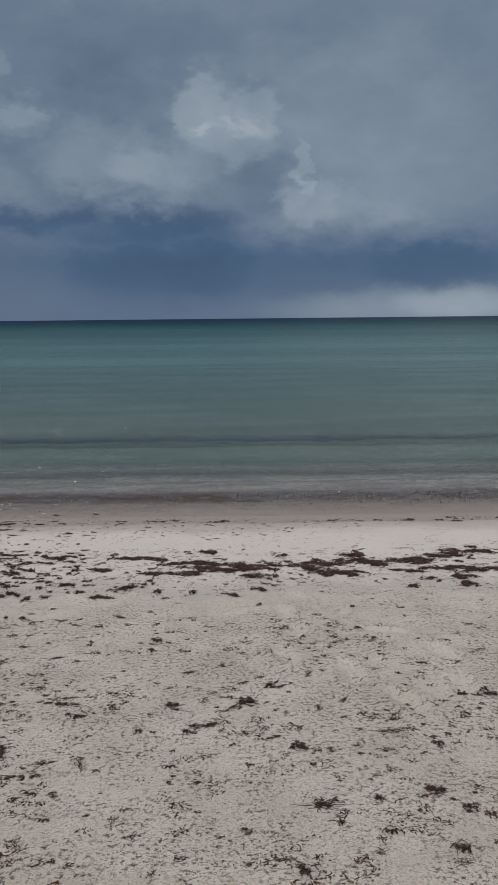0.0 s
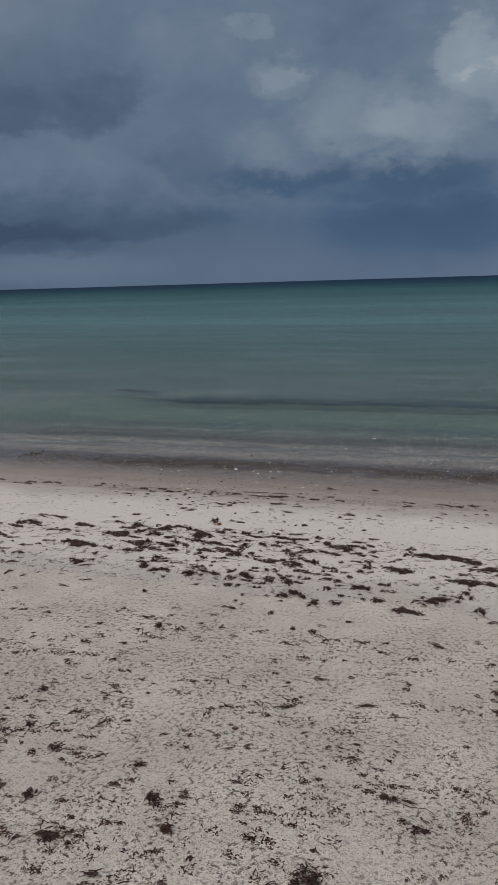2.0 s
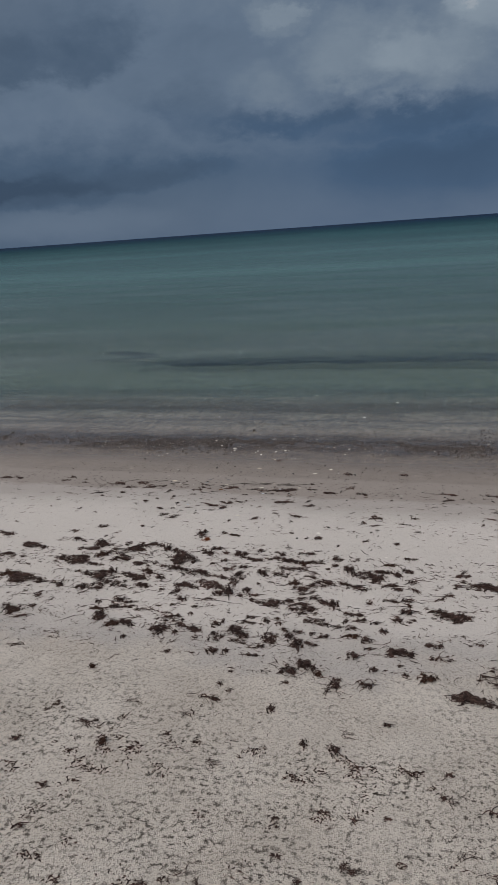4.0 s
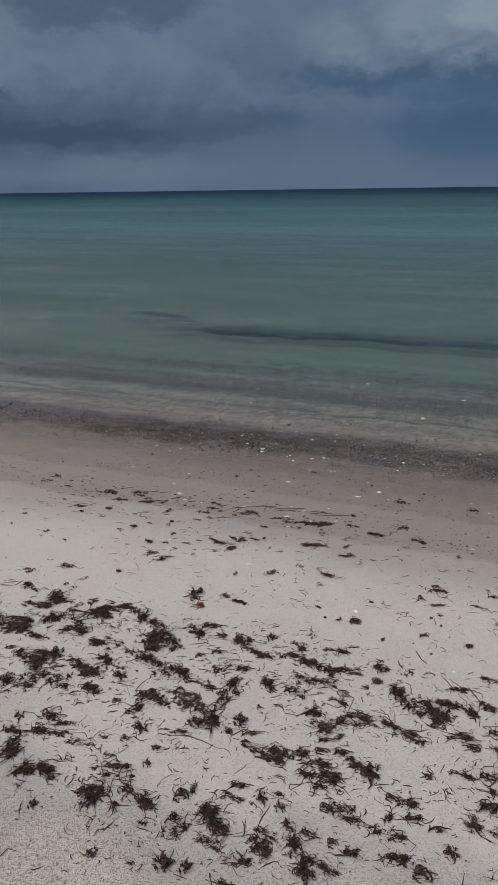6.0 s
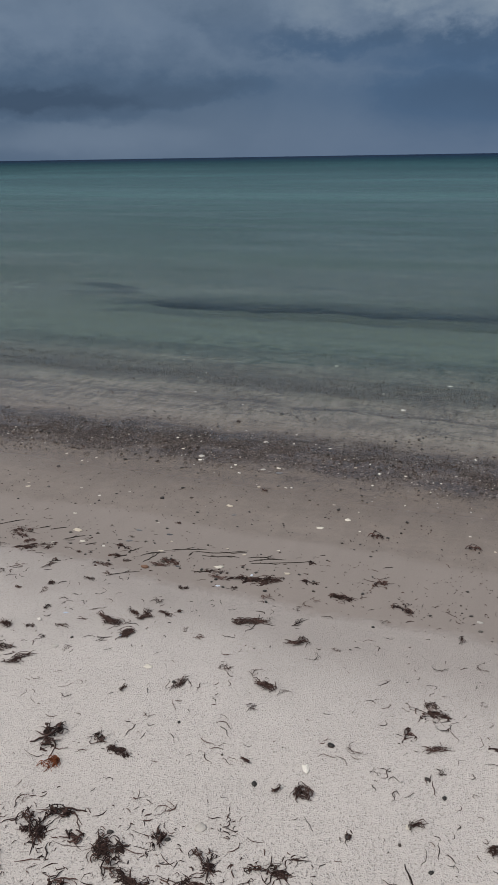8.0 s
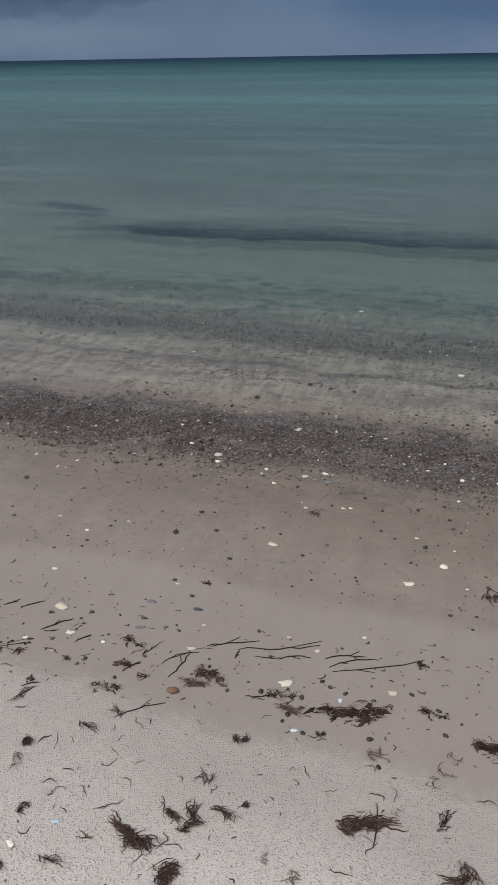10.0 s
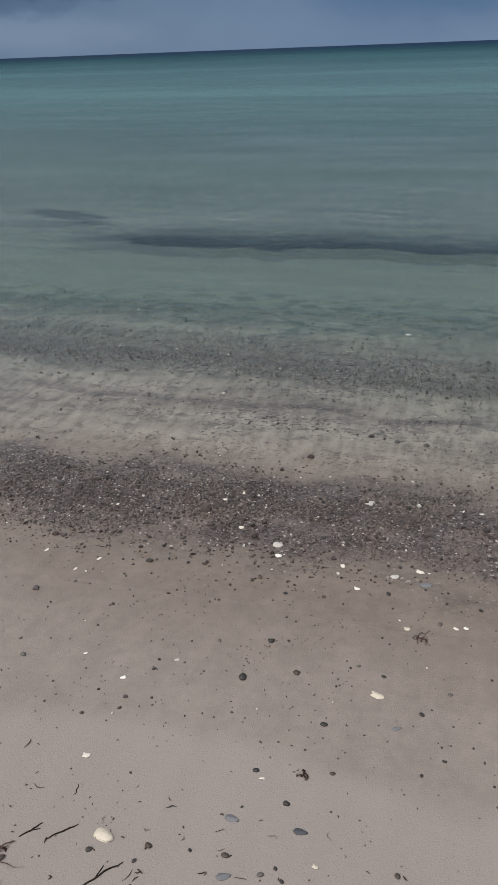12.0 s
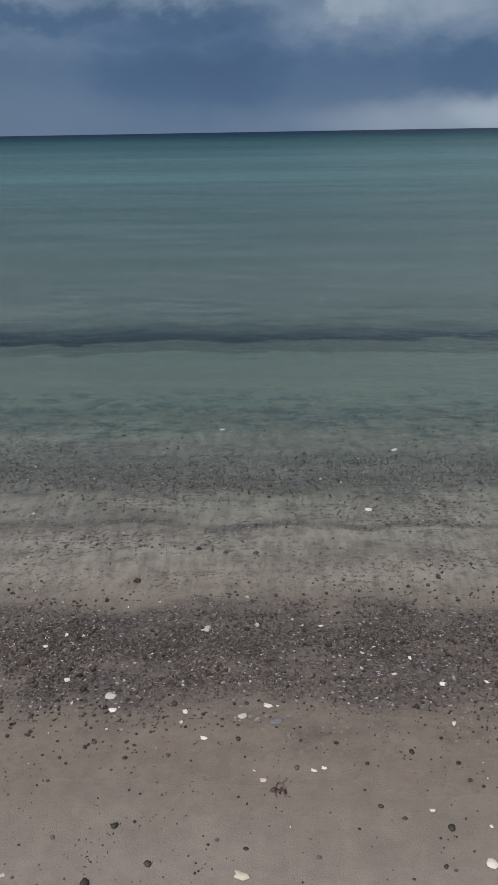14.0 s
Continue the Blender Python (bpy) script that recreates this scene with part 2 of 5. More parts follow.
def joined(name, co, faces, mat, smooth_faces=False):
    """One mesh object from arrays of corners and of faces with equal numbers of corners."""
    me = bpy.data.meshes.new(name)
    n, sides = faces.shape
    me.vertices.add(len(co))
    me.vertices.foreach_set("co", co.astype(np.float32).ravel())
    me.loops.add(n * sides)
    me.loops.foreach_set("vertex_index", faces.astype(np.int32).ravel())
    me.polygons.add(n)
    me.polygons.foreach_set("loop_start", np.arange(0, n * sides, sides, dtype=np.int32))
    me.polygons.foreach_set("use_smooth", np.full(n, smooth_faces))
    me.update(calc_edges=True)
    me.materials.append(mat)
    return new(name, me)


# ---- materials ----
def seagrass_bed(g, x, y):
    """Where the dark seagrass bed lies: 1 inside, 0 outside."""
    rag = g.math("MULTIPLY_ADD", g.math("SUBTRACT", g.noise(g.join(g.math("MULTIPLY", x, 0.45), y, 0.0), 2.4, 6.0, 0.66), 0.5), 1.3, y)
    main = g.math("MULTIPLY", g.math("MULTIPLY", g.step(rag, 13.92, 14.02), g.step(rag, 14.35, 14.95, 1.0, 0.0)), g.step(g.math("MULTIPLY_ADD", g.math("SUBTRACT", y, 13.6), -1.2, x), -7.8, -7.1))
    u = g.math("MULTIPLY", g.math("ADD", x, 7.6), 1.35)
    v = g.math("MULTIPLY", g.math("SUBTRACT", g.math("MULTIPLY_ADD", g.math("ADD", x, 7.5), 0.30, rag), 15.15), 4.5)
    patch = g.step(g.math("MULTIPLY_ADD", u, u, g.math("MULTIPLY", v, v)), 0.4, 1.2, 0.9, 0.0)
    strewn = g.step(g.noise(g.join(g.math("MULTIPLY", x, 0.5), y, 7.0), 3.6, 5.0, 0.6), 0.50, 0.66, 0.0, 0.5)
    fringe = g.math("MULTIPLY", g.math("MULTIPLY", g.step(rag, 14.3, 14.6), g.step(rag, 15.3, 16.4, 1.0, 0.0)), g.math("MULTIPLY", strewn, g.step(x, -6.0, -4.4)))
    return g.math("MAXIMUM", g.math("MAXIMUM", main, patch), fringe)


def sand_material():
    mat, g = material("beach_sand")
    at = g.add("ShaderNodeNewGeometry", out=0)
    x, y, z = g.split(at)
    flat = g.join(x, y, 0.0)
    wander = g.math("SUBTRACT", g.noise(flat, 1.3, 4.0), 0.5)
    yy = g.math("MULTIPLY_ADD", wander, 0.9, y)
    fine_edge = g.math("MULTIPLY_ADD", g.math("SUBTRACT", g.noise(flat, 4.0, 4.0), 0.5), 0.5, yy)
    shore = g.math("MULTIPLY_ADD", wander, 0.35, g.math("MULTIPLY_ADD", g.math("SUBTRACT", g.noise(flat, 5.0, 2.0), 0.5), 0.08, y))
    grain = g.noise(flat, 260.0, 3.0, 0.7)
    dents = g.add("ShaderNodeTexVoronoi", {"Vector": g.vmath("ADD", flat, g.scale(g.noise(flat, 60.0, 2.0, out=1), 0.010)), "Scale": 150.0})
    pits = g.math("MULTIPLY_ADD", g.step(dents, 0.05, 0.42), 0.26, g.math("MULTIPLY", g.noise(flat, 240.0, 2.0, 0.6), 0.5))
    lumps = g.noise(flat, 16.0, 4.0, 0.6)
    patch = g.noise(flat, 2.2, 5.0, 0.6)
    # dry sand, coarser and duller above the weed line
    dull = g.mix(g.step(patch, 0.3, 0.7), (0.525, 0.458, 0.400), (0.640, 0.570, 0.508))
    pale = g.mix(patch, (0.460, 0.415, 0.386), (0.518, 0.470, 0.440))
    dry = g.mix(g.step(fine_edge, 5.12, 5.34), dull, pale)
    # dark grains, with some shade of the dents mixed into their spread
    grain_and_pits = g.math("MULTIPLY", g.noise(flat, 120.0, 2.0, 0.6), g.step(dents, 0.1, 0.7, 1.12, 0.92))
    speck = g.math("MULTIPLY", g.step(grain_and_pits, 0.49, 0.62), g.step(fine_edge, 5.2, 5.7, 0.42, 0.18))
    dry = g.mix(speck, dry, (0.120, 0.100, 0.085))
    # shade inside the dents, painted into the sand colour
    pit_shade = g.math("MULTIPLY", g.step(dents, 0.16, 0.40, 1.0, 0.0), g.step(g.noise(flat, 35.0, 3.0), 0.35, 0.65, 0.12, 0.45))
    dry = g.mix(pit_shade, dry, (0.165, 0.142, 0.126))
    dry = g.mix(g.step(grain, 0.35, 0.75, 0.0, 0.28), dry, (0.62, 0.58, 0.53))
    # crumbled weed trodden and blown into the upper sand
    crumbs = g.step(g.noise(flat, 46.0, 6.0, 0.82), 0.515, 0.57)
    thick = g.step(g.math("ADD", g.noise(flat, 7.0, 3.0), g.math("MULTIPLY", g.noise(flat, 1.7, 2.0), 0.7)), 0.68, 0.94, 0.22, 1.0)
    crumbs = g.math("MULTIPLY", g.math("MULTIPLY", crumbs, thick), g.step(fine_edge, 4.6, 5.5, 0.88, 0.05))
    dry = g.mix(crumbs, dry, (0.040, 0.029, 0.022))
    # clean pale sand turned up by feet
    turned = 0.0
    for fx, fy, turn in FOOTPRINTS:
        c, s = math.cos(radians(turn)), math.sin(radians(turn))
        dx, dy = g.math("SUBTRACT", x, fx), g.math("SUBTRACT", g.math("MULTIPLY_ADD", wander, 0.12, y), fy)
        u = g.math("MULTIPLY", g.math("MULTIPLY_ADD", dx, c, g.math("MULTIPLY", dy, s)), 1 / 0.085)
        v = g.math("MULTIPLY", g.math("MULTIPLY_ADD", dx, -s, g.math("MULTIPLY", dy, c)), 1 / 0.17)
        d = g.math("MULTIPLY_ADD", u, u, g.math("MULTIPLY_ADD", v, v, g.math("MULTIPLY", lumps, 0.8)))
        turned = g.math("MAXIMUM", turned, g.step(d, 0.7, 1.7, 0.45, 0.0))
    dry = g.mix(turned, dry, (0.570, 0.520, 0.470))
    # damp and wet sand towards the water, streaked by the backwash
    streak = g.noise(g.join(g.math("MULTIPLY_ADD", y, 0.25, g.math("MULTIPLY", x, 6.0)), g.math("MULTIPLY", y, 0.8), 0.0), 1.6, 5.0, 0.6)
    stain = g.noise(flat, 5.0, 5.0, 0.65)
    rill = g.noise(g.join(g.math("MULTIPLY_ADD", y, -0.8, g.math("MULTIPLY", x, 2.2)), g.math("MULTIPLY", y, 0.5), 0.0), 9.0, 4.0, 0.6)
    wet = g.mix(g.math("MULTIPLY_ADD", g.math("SUBTRACT", stain, 0.5), 1.1, g.step(streak, 0.1, 0.9)), (0.150, 0.116, 0.093), (0.202, 0.159, 0.130))
    wet = g.mix(g.step(rill, 0.45, 0.72, 0.0, 0.40), wet, (0.112, 0.086, 0.073))
    wet = g.mix(g.step(grain, 0.40, 0.75, 0.0, 0.42), wet, (0.25, 0.208, 0.167))
    wet = g.mix(g.step(g.noise(flat, 190.0, 2.0), 0.54, 0.68, 0.0, 0.32), wet, (0.055, 0.042, 0.034))
    # shimmer of the water film, put into the colour as dark and pale mottling
    mottle = g.noise(flat, 26.0, 5.0, 0.65)
    wet = g.mix(g.step(mottle, 0.38, 0.66, 0.0, 0.42), wet, (0.096, 0.074, 0.058))
    wet = g.mix(g.step(g.noise(g.join(g.math("MULTIPLY", x, 0.6), y, 4.0), 9.0, 4.0, 0.6), 0.45, 0.70, 0.0, 0.35), wet, (0.236, 0.190, 0.154))
    wet = g.mix(g.step(yy, 8.6, 9.15, 0.0, 0.45), wet, (0.122, 0.091, 0.066))
    damp = g.step(g.math("MULTIPLY_ADD", g.math("SUBTRACT", g.noise(flat, 26.0, 3.0), 0.5), 0.10, shore), 7.60, 7.72)
    smoothed = g.mix(streak, (0.208, 0.176, 0.157), (0.248, 0.212, 0.190))
    smoothed = g.mix(g.step(grain, 0.45, 0.75, 0.0, 0.35), smoothed, (0.33, 0.29, 0.26))
    wetness = g.math("ADD", g.step(shore, 8.27, 8.40, 0.0, 0.58), g.step(shore, 8.38, 9.1, 0.0, 0.42))
    dry = g.mix(g.step(yy, 6.9, 7.6, 0.0, 0.72), dry, (0.285, 0.250, 0.229))
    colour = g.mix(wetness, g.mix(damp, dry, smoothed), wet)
    # dark grit in bands along the water's edge and below it
    blotch = g.math("MULTIPLY_ADD", g.math("SUBTRACT", g.noise(g.join(g.math("MULTIPLY", x, 0.6), y, 0.0), 5.0, 6.0, 0.65), 0.5), 0.7, y)
    band = g.math("MULTIPLY", g.step(blotch, 9.12, 9.40), g.step(blotch, 9.76, 9.98, 0.9, 0.0))
    second = g.math("MULTIPLY", g.step(blotch, 10.86, 11.05), g.step(blotch, 11.45, 11.85, 0.5, 0.0))
    third = g.math("MULTIPLY", g.step(blotch, 12.05, 12.2), g.step(blotch, 12.3, 12.55, 0.45, 0.0))
    crisp = g.math("MULTIPLY_ADD", g.math("SUBTRACT", g.noise(g.join(g.math("MULTIPLY", x, 0.5), 0.0, 0.0), 3.0, 3.0), 0.5), 0.5, y)
    ripple_line = g.math("MULTIPLY", g.step(crisp, 10.56, 10.59), g.step(crisp, 10.61, 10.68, 0.85, 0.0))
    ripple_line = g.math("MULTIPLY", ripple_line, g.step(g.noise(flat, 2.5, 3.0), 0.35, 0.6, 0.40, 0.85))
    band = g.math("MULTIPLY", band, g.step(g.noise(g.join(g.math("MULTIPLY", x, 0.5), y, 0.0), 7.0, 4.0), 0.38, 0.55, 0.60, 1.0))
    grit = g.math("MAXIMUM", g.math("MAXIMUM", band, second), g.math("MAXIMUM", third, ripple_line))
    combed = g.noise(g.join(g.math("MULTIPLY", x, 4.0), y, 0.0), 4.5, 6.0, 0.7)
    bars = g.noise(g.join(g.math("MULTIPLY", x, 0.22), y, 0.0), 4.2, 4.0, 0.55)
    ridge = g.math("ADD", g.math("MULTIPLY", combed, 0.70), g.math("MULTIPLY", bars, 0.60))
    bed = g.mix(g.step(ridge, 0.48, 0.86), (0.130, 0.108, 0.088), (0.278, 0.242, 0.198))
    bed = g.mix(g.math("MULTIPLY", g.step(g.noise(flat, 46.0, 4.0, 0.7), 0.53, 0.60, 0.0, 0.85), g.step(g.noise(g.join(g.math("MULTIPLY", x, 0.5), y, 0.0), 3.2, 4.0, 0.6), 0.42, 0.60)), bed, (0.036, 0.027, 0.023))
    bed = g.mix(g.step(g.noise(g.join(g.math("MULTIPLY", x, 0.7), y, 0.0), 11.0, 5.0, 0.7), 0.52, 0.64, 0.0, 0.6), bed, (0.075, 0.060, 0.052))
    bed = g.mix(g.step(fine_edge, 11.85, 12.5, 0.0, 0.8), bed, g.mix(bars, (0.145, 0.165, 0.122), (0.222, 0.245, 0.190)))
    bed = g.mix(g.step(fine_edge, 10.5, 11.1, 0.0, 0.30), bed, (0.080, 0.084, 0.074))
    tufts = g.math("MULTIPLY", g.math("MULTIPLY", g.step(fine_edge, 11.75, 12.1), g.step(fine_edge, 12.4, 13.0, 1.0, 0.0)), g.step(g.noise(g.join(g.math("MULTIPLY", x, 0.7), y, 0.0), 7.0, 6.0, 0.7), 0.47, 0.60, 0.15, 0.9))
    bed = g.mix(tufts, bed, (0.030, 0.048, 0.038))
    colour = g.mix(g.step(y, 9.5, 10.4), colour, bed)
    cell = g.add("ShaderNodeTexVoronoi", {"Vector": flat, "Scale": 120.0}, out=1)
    gritty = g.ramp(g.split(cell)[0], [(0.0, (0.016, 0.010, 0.009)), (0.3, (0.042, 0.031, 0.028)), (0.55, (0.062, 0.044, 0.039)), (0.82, (0.104, 0.080, 0.070)), (0.97, (0.30, 0.27, 0.24))], "CONSTANT")
    colour = g.mix(g.math("MULTIPLY", grit, 0.88), colour, gritty)
    # dark silt and roots under the seagrass
    silt = seagrass_bed(g, x, y)
    colour = g.mix(g.math("MULTIPLY", silt, 0.95), colour, (0.008, 0.012, 0.018))
    # relief
    deep = g.step(fine_edge, 5.2, 5.7, 0.9, 0.36)
    deep = g.math("MULTIPLY", deep, g.step(damp, 0.0, 1.0, 1.0, 0.26))
    tall = g.math("ADD", g.math("MULTIPLY", pits, 1.5), g.math("MULTIPLY", lumps, 0.4))
    tall = g.math("MULTIPLY_ADD", g.math("MULTIPLY", g.math("MULTIPLY_ADD", mottle, 0.8, rill), damp), 0.9, tall)
    normal = g.bump(g.math("MULTIPLY", tall, deep), 1.0, 0.016)
    gloss = g.math("MULTIPLY", wetness, g.step(y, 8.2, 9.3, 0.58, 0.74))
    rough = g.math("SUBTRACT", 0.95, gloss)
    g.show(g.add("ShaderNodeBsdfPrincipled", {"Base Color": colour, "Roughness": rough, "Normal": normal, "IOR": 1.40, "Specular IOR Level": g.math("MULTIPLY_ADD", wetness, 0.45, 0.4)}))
    return mat


def water_material():
    mat, g = material("sea_water")
    at = g.add("ShaderNodeNewGeometry", out=0)
    x, y, z = g.split(at)
    far = g.math("LOGARITHM", g.math("MAXIMUM", y, 1.0), 10.0)
    # murk: how much of the bed is veiled, growing with the depth
    wander = g.math("SUBTRACT", g.noise(g.join(g.math("MULTIPLY", x, 0.5), y, 0.0), 1.2, 4.0), 0.5)
    yy = g.math("MULTIPLY_ADD", wander, 1.2, y)
    veil = g.ramp(g.step(yy, 9.3, 30.0, curve="LINEAR"), [(0.0, (0, 0, 0)), (0.05, (0.02,) * 3), (0.10, (0.08,) * 3), (0.15, (0.26,) * 3), (0.25, (0.46,) * 3), (0.35, (0.62,) * 3), (0.50, (0.75,) * 3), (1.0, (1, 1, 1))])
    # long bars of clearer and darker water along the shore
    bars = g.noise(g.join(g.math("MULTIPLY", x, 0.012), g.math("MULTIPLY", far, 6.0), 0.0), 1.6, 3.0, 0.5, warp=0.3)
    body = g.ramp(g.math("MULTIPLY", far, 0.27), [(0.26, (0.116, 0.138, 0.110)), (0.305, (0.102, 0.136, 0.113)), (0.36, (0.046, 0.084, 0.081)), (0.44, (0.052, 0.101, 0.103)), (0.50, (0.044, 0.090, 0.093)), (0.555, (0.027, 0.066, 0.067)), (0.635, (0.012, 0.041, 0.046)), (0.71, (0.005, 0.022, 0.034)), (0.80, (0.003, 0.010, 0.028))], "B_SPLINE")
    body = g.mix(g.math("MULTIPLY", seagrass_bed(g, x, y), 0.96), body, (0.005, 0.018, 0.025))
    body = g.mix(g.step(bars, 0.4, 0.7, 0.0, 0.35), body, g.scale(body, 1.8))
    # wavelets, finer near the shore
    small = g.noise(g.join(g.math("MULTIPLY", x, 0.85), y, 0.0), 14.0, 3.0, 0.6)
    large = g.noise(g.join(g.math("MULTIPLY", x, 0.75), y, 0.0), 3.4, 3.0, 0.6)
    swell = g.noise(g.join(g.math("MULTIPLY", x, 0.5), y, 3.0), 1.1, 2.0, 0.5)
    large = g.math("MULTIPLY_ADD", g.math("MULTIPLY", swell, g.step(y, 12.0, 16.0)), 1.8, large)
    normal = g.add("ShaderNodeBump", {"Strength": g.math("MULTIPLY", g.step(y, 9.6, 12.8, 0.40, 1.0), g.step(far, 1.25, 2.0, 1.0, 0.16)), "Distance": 0.048, "Height": g.math("MULTIPLY_ADD", large, 2.0, small)})
    inside = g.add("ShaderNodeMixShader", {0: veil, 1: g.add("ShaderNodeBsdfTransparent", {0: g.mix(g.step(yy, 9.8, 12.8), (0.985, 0.985, 0.985), (0.87, 0.96, 0.945))}), 2: g.add("ShaderNodeBsdfDiffuse", {0: body, "Normal": normal})})
    breeze = g.step(g.noise(g.join(g.math("MULTIPLY", x, 0.25), y, 0.0), 0.5, 3.0), 0.35, 0.65, 0.35, 1.0)
    gentle = g.add("ShaderNodeBump", {"Strength": g.math("MULTIPLY", breeze, g.step(y, 9.6, 13.5, 0.11, 1.0)), "Distance": 0.056, "Height": g.math("MULTIPLY_ADD", large, 2.0, small)})
    gloss = g.add("ShaderNodeBsdfGlossy", {"Color": (1, 1, 1, 1), "Roughness": 0.06, "Normal": normal})
    mirror = g.add("ShaderNodeFresnel", {"IOR": 1.33, "Normal": gentle})
    edge = g.math("DIVIDE", g.math("MULTIPLY", mirror, g.step(far, 1.1, 1.7, 0.44, 0.43)), g.math("ADD", mirror, 0.3))
    edge = g.math("MULTIPLY", edge, g.step(far, 1.8, 2.5, 1.0, 0.5))
    steep = g.math("MULTIPLY", mirror, mirror)
    calm_edge = g.math("DIVIDE", g.math("MULTIPLY", steep, 0.21), g.math("ADD", steep, 0.06))
    blend = g.step(y, 11.0, 15.0)
    edge = g.math("ADD", g.math("MULTIPLY", edge, blend), g.math("MULTIPLY", calm_edge, g.math("SUBTRACT", 1.0, blend)))
    g.show(g.add("ShaderNodeMixShader", {0: edge, 1: inside, 2: gloss}))
    return mat


def weed_material(name, dark, light):
    mat, g = material(name)
    at = g.add("ShaderNodeTexCoord", out=3)
    pick = g.add("ShaderNodeNewGeometry", out=8)
    tone = g.math("ADD", g.math("MULTIPLY", g.noise(at, 40.0, 3.0), 0.6), g.math("MULTIPLY", pick, 0.5))
    colour = g.mix(g.step(tone, 0.25, 0.95), dark, light)
    g.show(g.add("ShaderNodeBsdfPrincipled", {"Base Color": colour, "Roughness": 0.75, "Specular IOR Level": 0.2, "Normal": g.bump(g.noise(at, 150.0, 2.0), 0.4, 0.002)}))
    return mat


def stone_material(name, stops, roughness=0.55, dirt=(0.10, 0.085, 0.07)):
    mat, g = material(name)
    at = g.add("ShaderNodeTexCoord", out=3)
    pick = g.add("ShaderNodeNewGeometry", out=8)
    own = g.add("ShaderNodeObjectInfo", out=5)
    tint = g.ramp(g.math("FRACT", g.math("ADD", pick, own)), stops, "CONSTANT")
    colour = g.mix(g.step(g.noise(at, 60.0, 4.0), 0.3, 0.8, 0.0, 0.45), tint, dirt)
    g.show(g.add("ShaderNodeBsdfPrincipled", {"Base Color": colour, "Roughness": roughness, "Normal": g.bump(g.noise(at, 120.0, 3.0), 0.3, 0.002)}))
    return mat


SAND = sand_material()
SEA = water_material()
WEED = weed_material("dried_seaweed", (0.016, 0.009, 0.008), (0.098, 0.055, 0.045))
MAT = weed_material("matted_seaweed", (0.012, 0.008, 0.007), (0.062, 0.038, 0.030))
RED_WEED = weed_material("reddish_seaweed", (0.022, 0.010, 0.007), (0.085, 0.042, 0.027))
LEAF_RUST = weed_material("rusty_leaf", (0.110, 0.030, 0.012), (0.260, 0.085, 0.035))
TWIG = weed_material("dark_twig", (0.008, 0.006, 0.005), (0.032, 0.022, 0.016))
SHELL = stone_material("bleached_shell", [(0.0, (0.60, 0.55, 0.47)), (0.4, (0.68, 0.64, 0.58)), (0.7, (0.50, 0.43, 0.34)), (0.9, (0.40, 0.37, 0.34))], 0.5, (0.34, 0.29, 0.23))
MUSSEL = stone_material("mussel_shell", [(0.0, (0.045, 0.046, 0.052)), (0.4, (0.14, 0.138, 0.142)), (0.7, (0.34, 0.33, 0.32))], 0.4, (0.03, 0.03, 0.035))
BLUE_SHELL = stone_material("pale_blue_shell", [(0.0, (0.40, 0.48, 0.60)), (0.5, (0.55, 0.60, 0.68))], 0.4, (0.25, 0.25, 0.28))
DARK_STONE = stone_material("dark_pebble", [(0.0, (0.012, 0.009, 0.007)), (0.35, (0.024, 0.018, 0.015)), (0.65, (0.045, 0.030, 0.021)), (0.9, (0.085, 0.074, 0.064))], 0.55, (0.03, 0.025, 0.02))
BROWN_STONE_MAT = stone_material("brown_pebble", [(0.0, (0.17, 0.085, 0.048))], 0.6, (0.05, 0.03, 0.02))
GRAVEL = stone_material("shell_gravel", [(0.0, (0.010, 0.007, 0.006)), (0.36, (0.034, 0.021, 0.018)), (0.64, (0.064, 0.041, 0.035)), (0.80, (0.050, 0.041, 0.040)), (0.92, (0.15, 0.122, 0.108)), (0.982, (0.45, 0.42, 0.38))], 0.75, (0.05, 0.04, 0.032))
SEAGRASS = weed_material("living_seagrass", (0.006, 0.010, 0.008), (0.022, 0.032, 0.022))

# ---- ground and water ----
ground = sheet("ground", lines(-6.0, 2.8, 0.034, -4900, 4900, 0.04), lines(0.8, 10.6, 0.034, -4900, 4900, 0.04), height, SAND)
tagged(ground, "pale sandy beach sloping into a shallow seabed", "beach", kind="structure")
water = sheet("water", lines(-8.0, 6.0, 0.5, -4900, 4900, 0.6), lines(8.6, 20.0, 0.5, 8.5, 4900, 0.6), lambda x, y: WATER + 0 * x, SEA)
tagged(water, "calm shallow green sea water with small ripples", "sea", kind="structure")

# ---- builders ----
rng = np.random.default_rng(11)


def part(name, me, mat, parent=None, label=""):
    if mat.name not in me.materials:
        me.materials.append(mat)
    ob = new(name, me)
    ob.parent = parent
    return tagged(ob, label)


def mesh_of(name, co, faces, soft=True):
    me = bpy.data.meshes.new(name)
    me.from_pydata([tuple(map(float, c)) for c in co], [], [tuple(map(int, f)) for f in faces])
    me.polygons.foreach_set("use_smooth", np.full(len(me.polygons), soft))
    me.update()
    return me


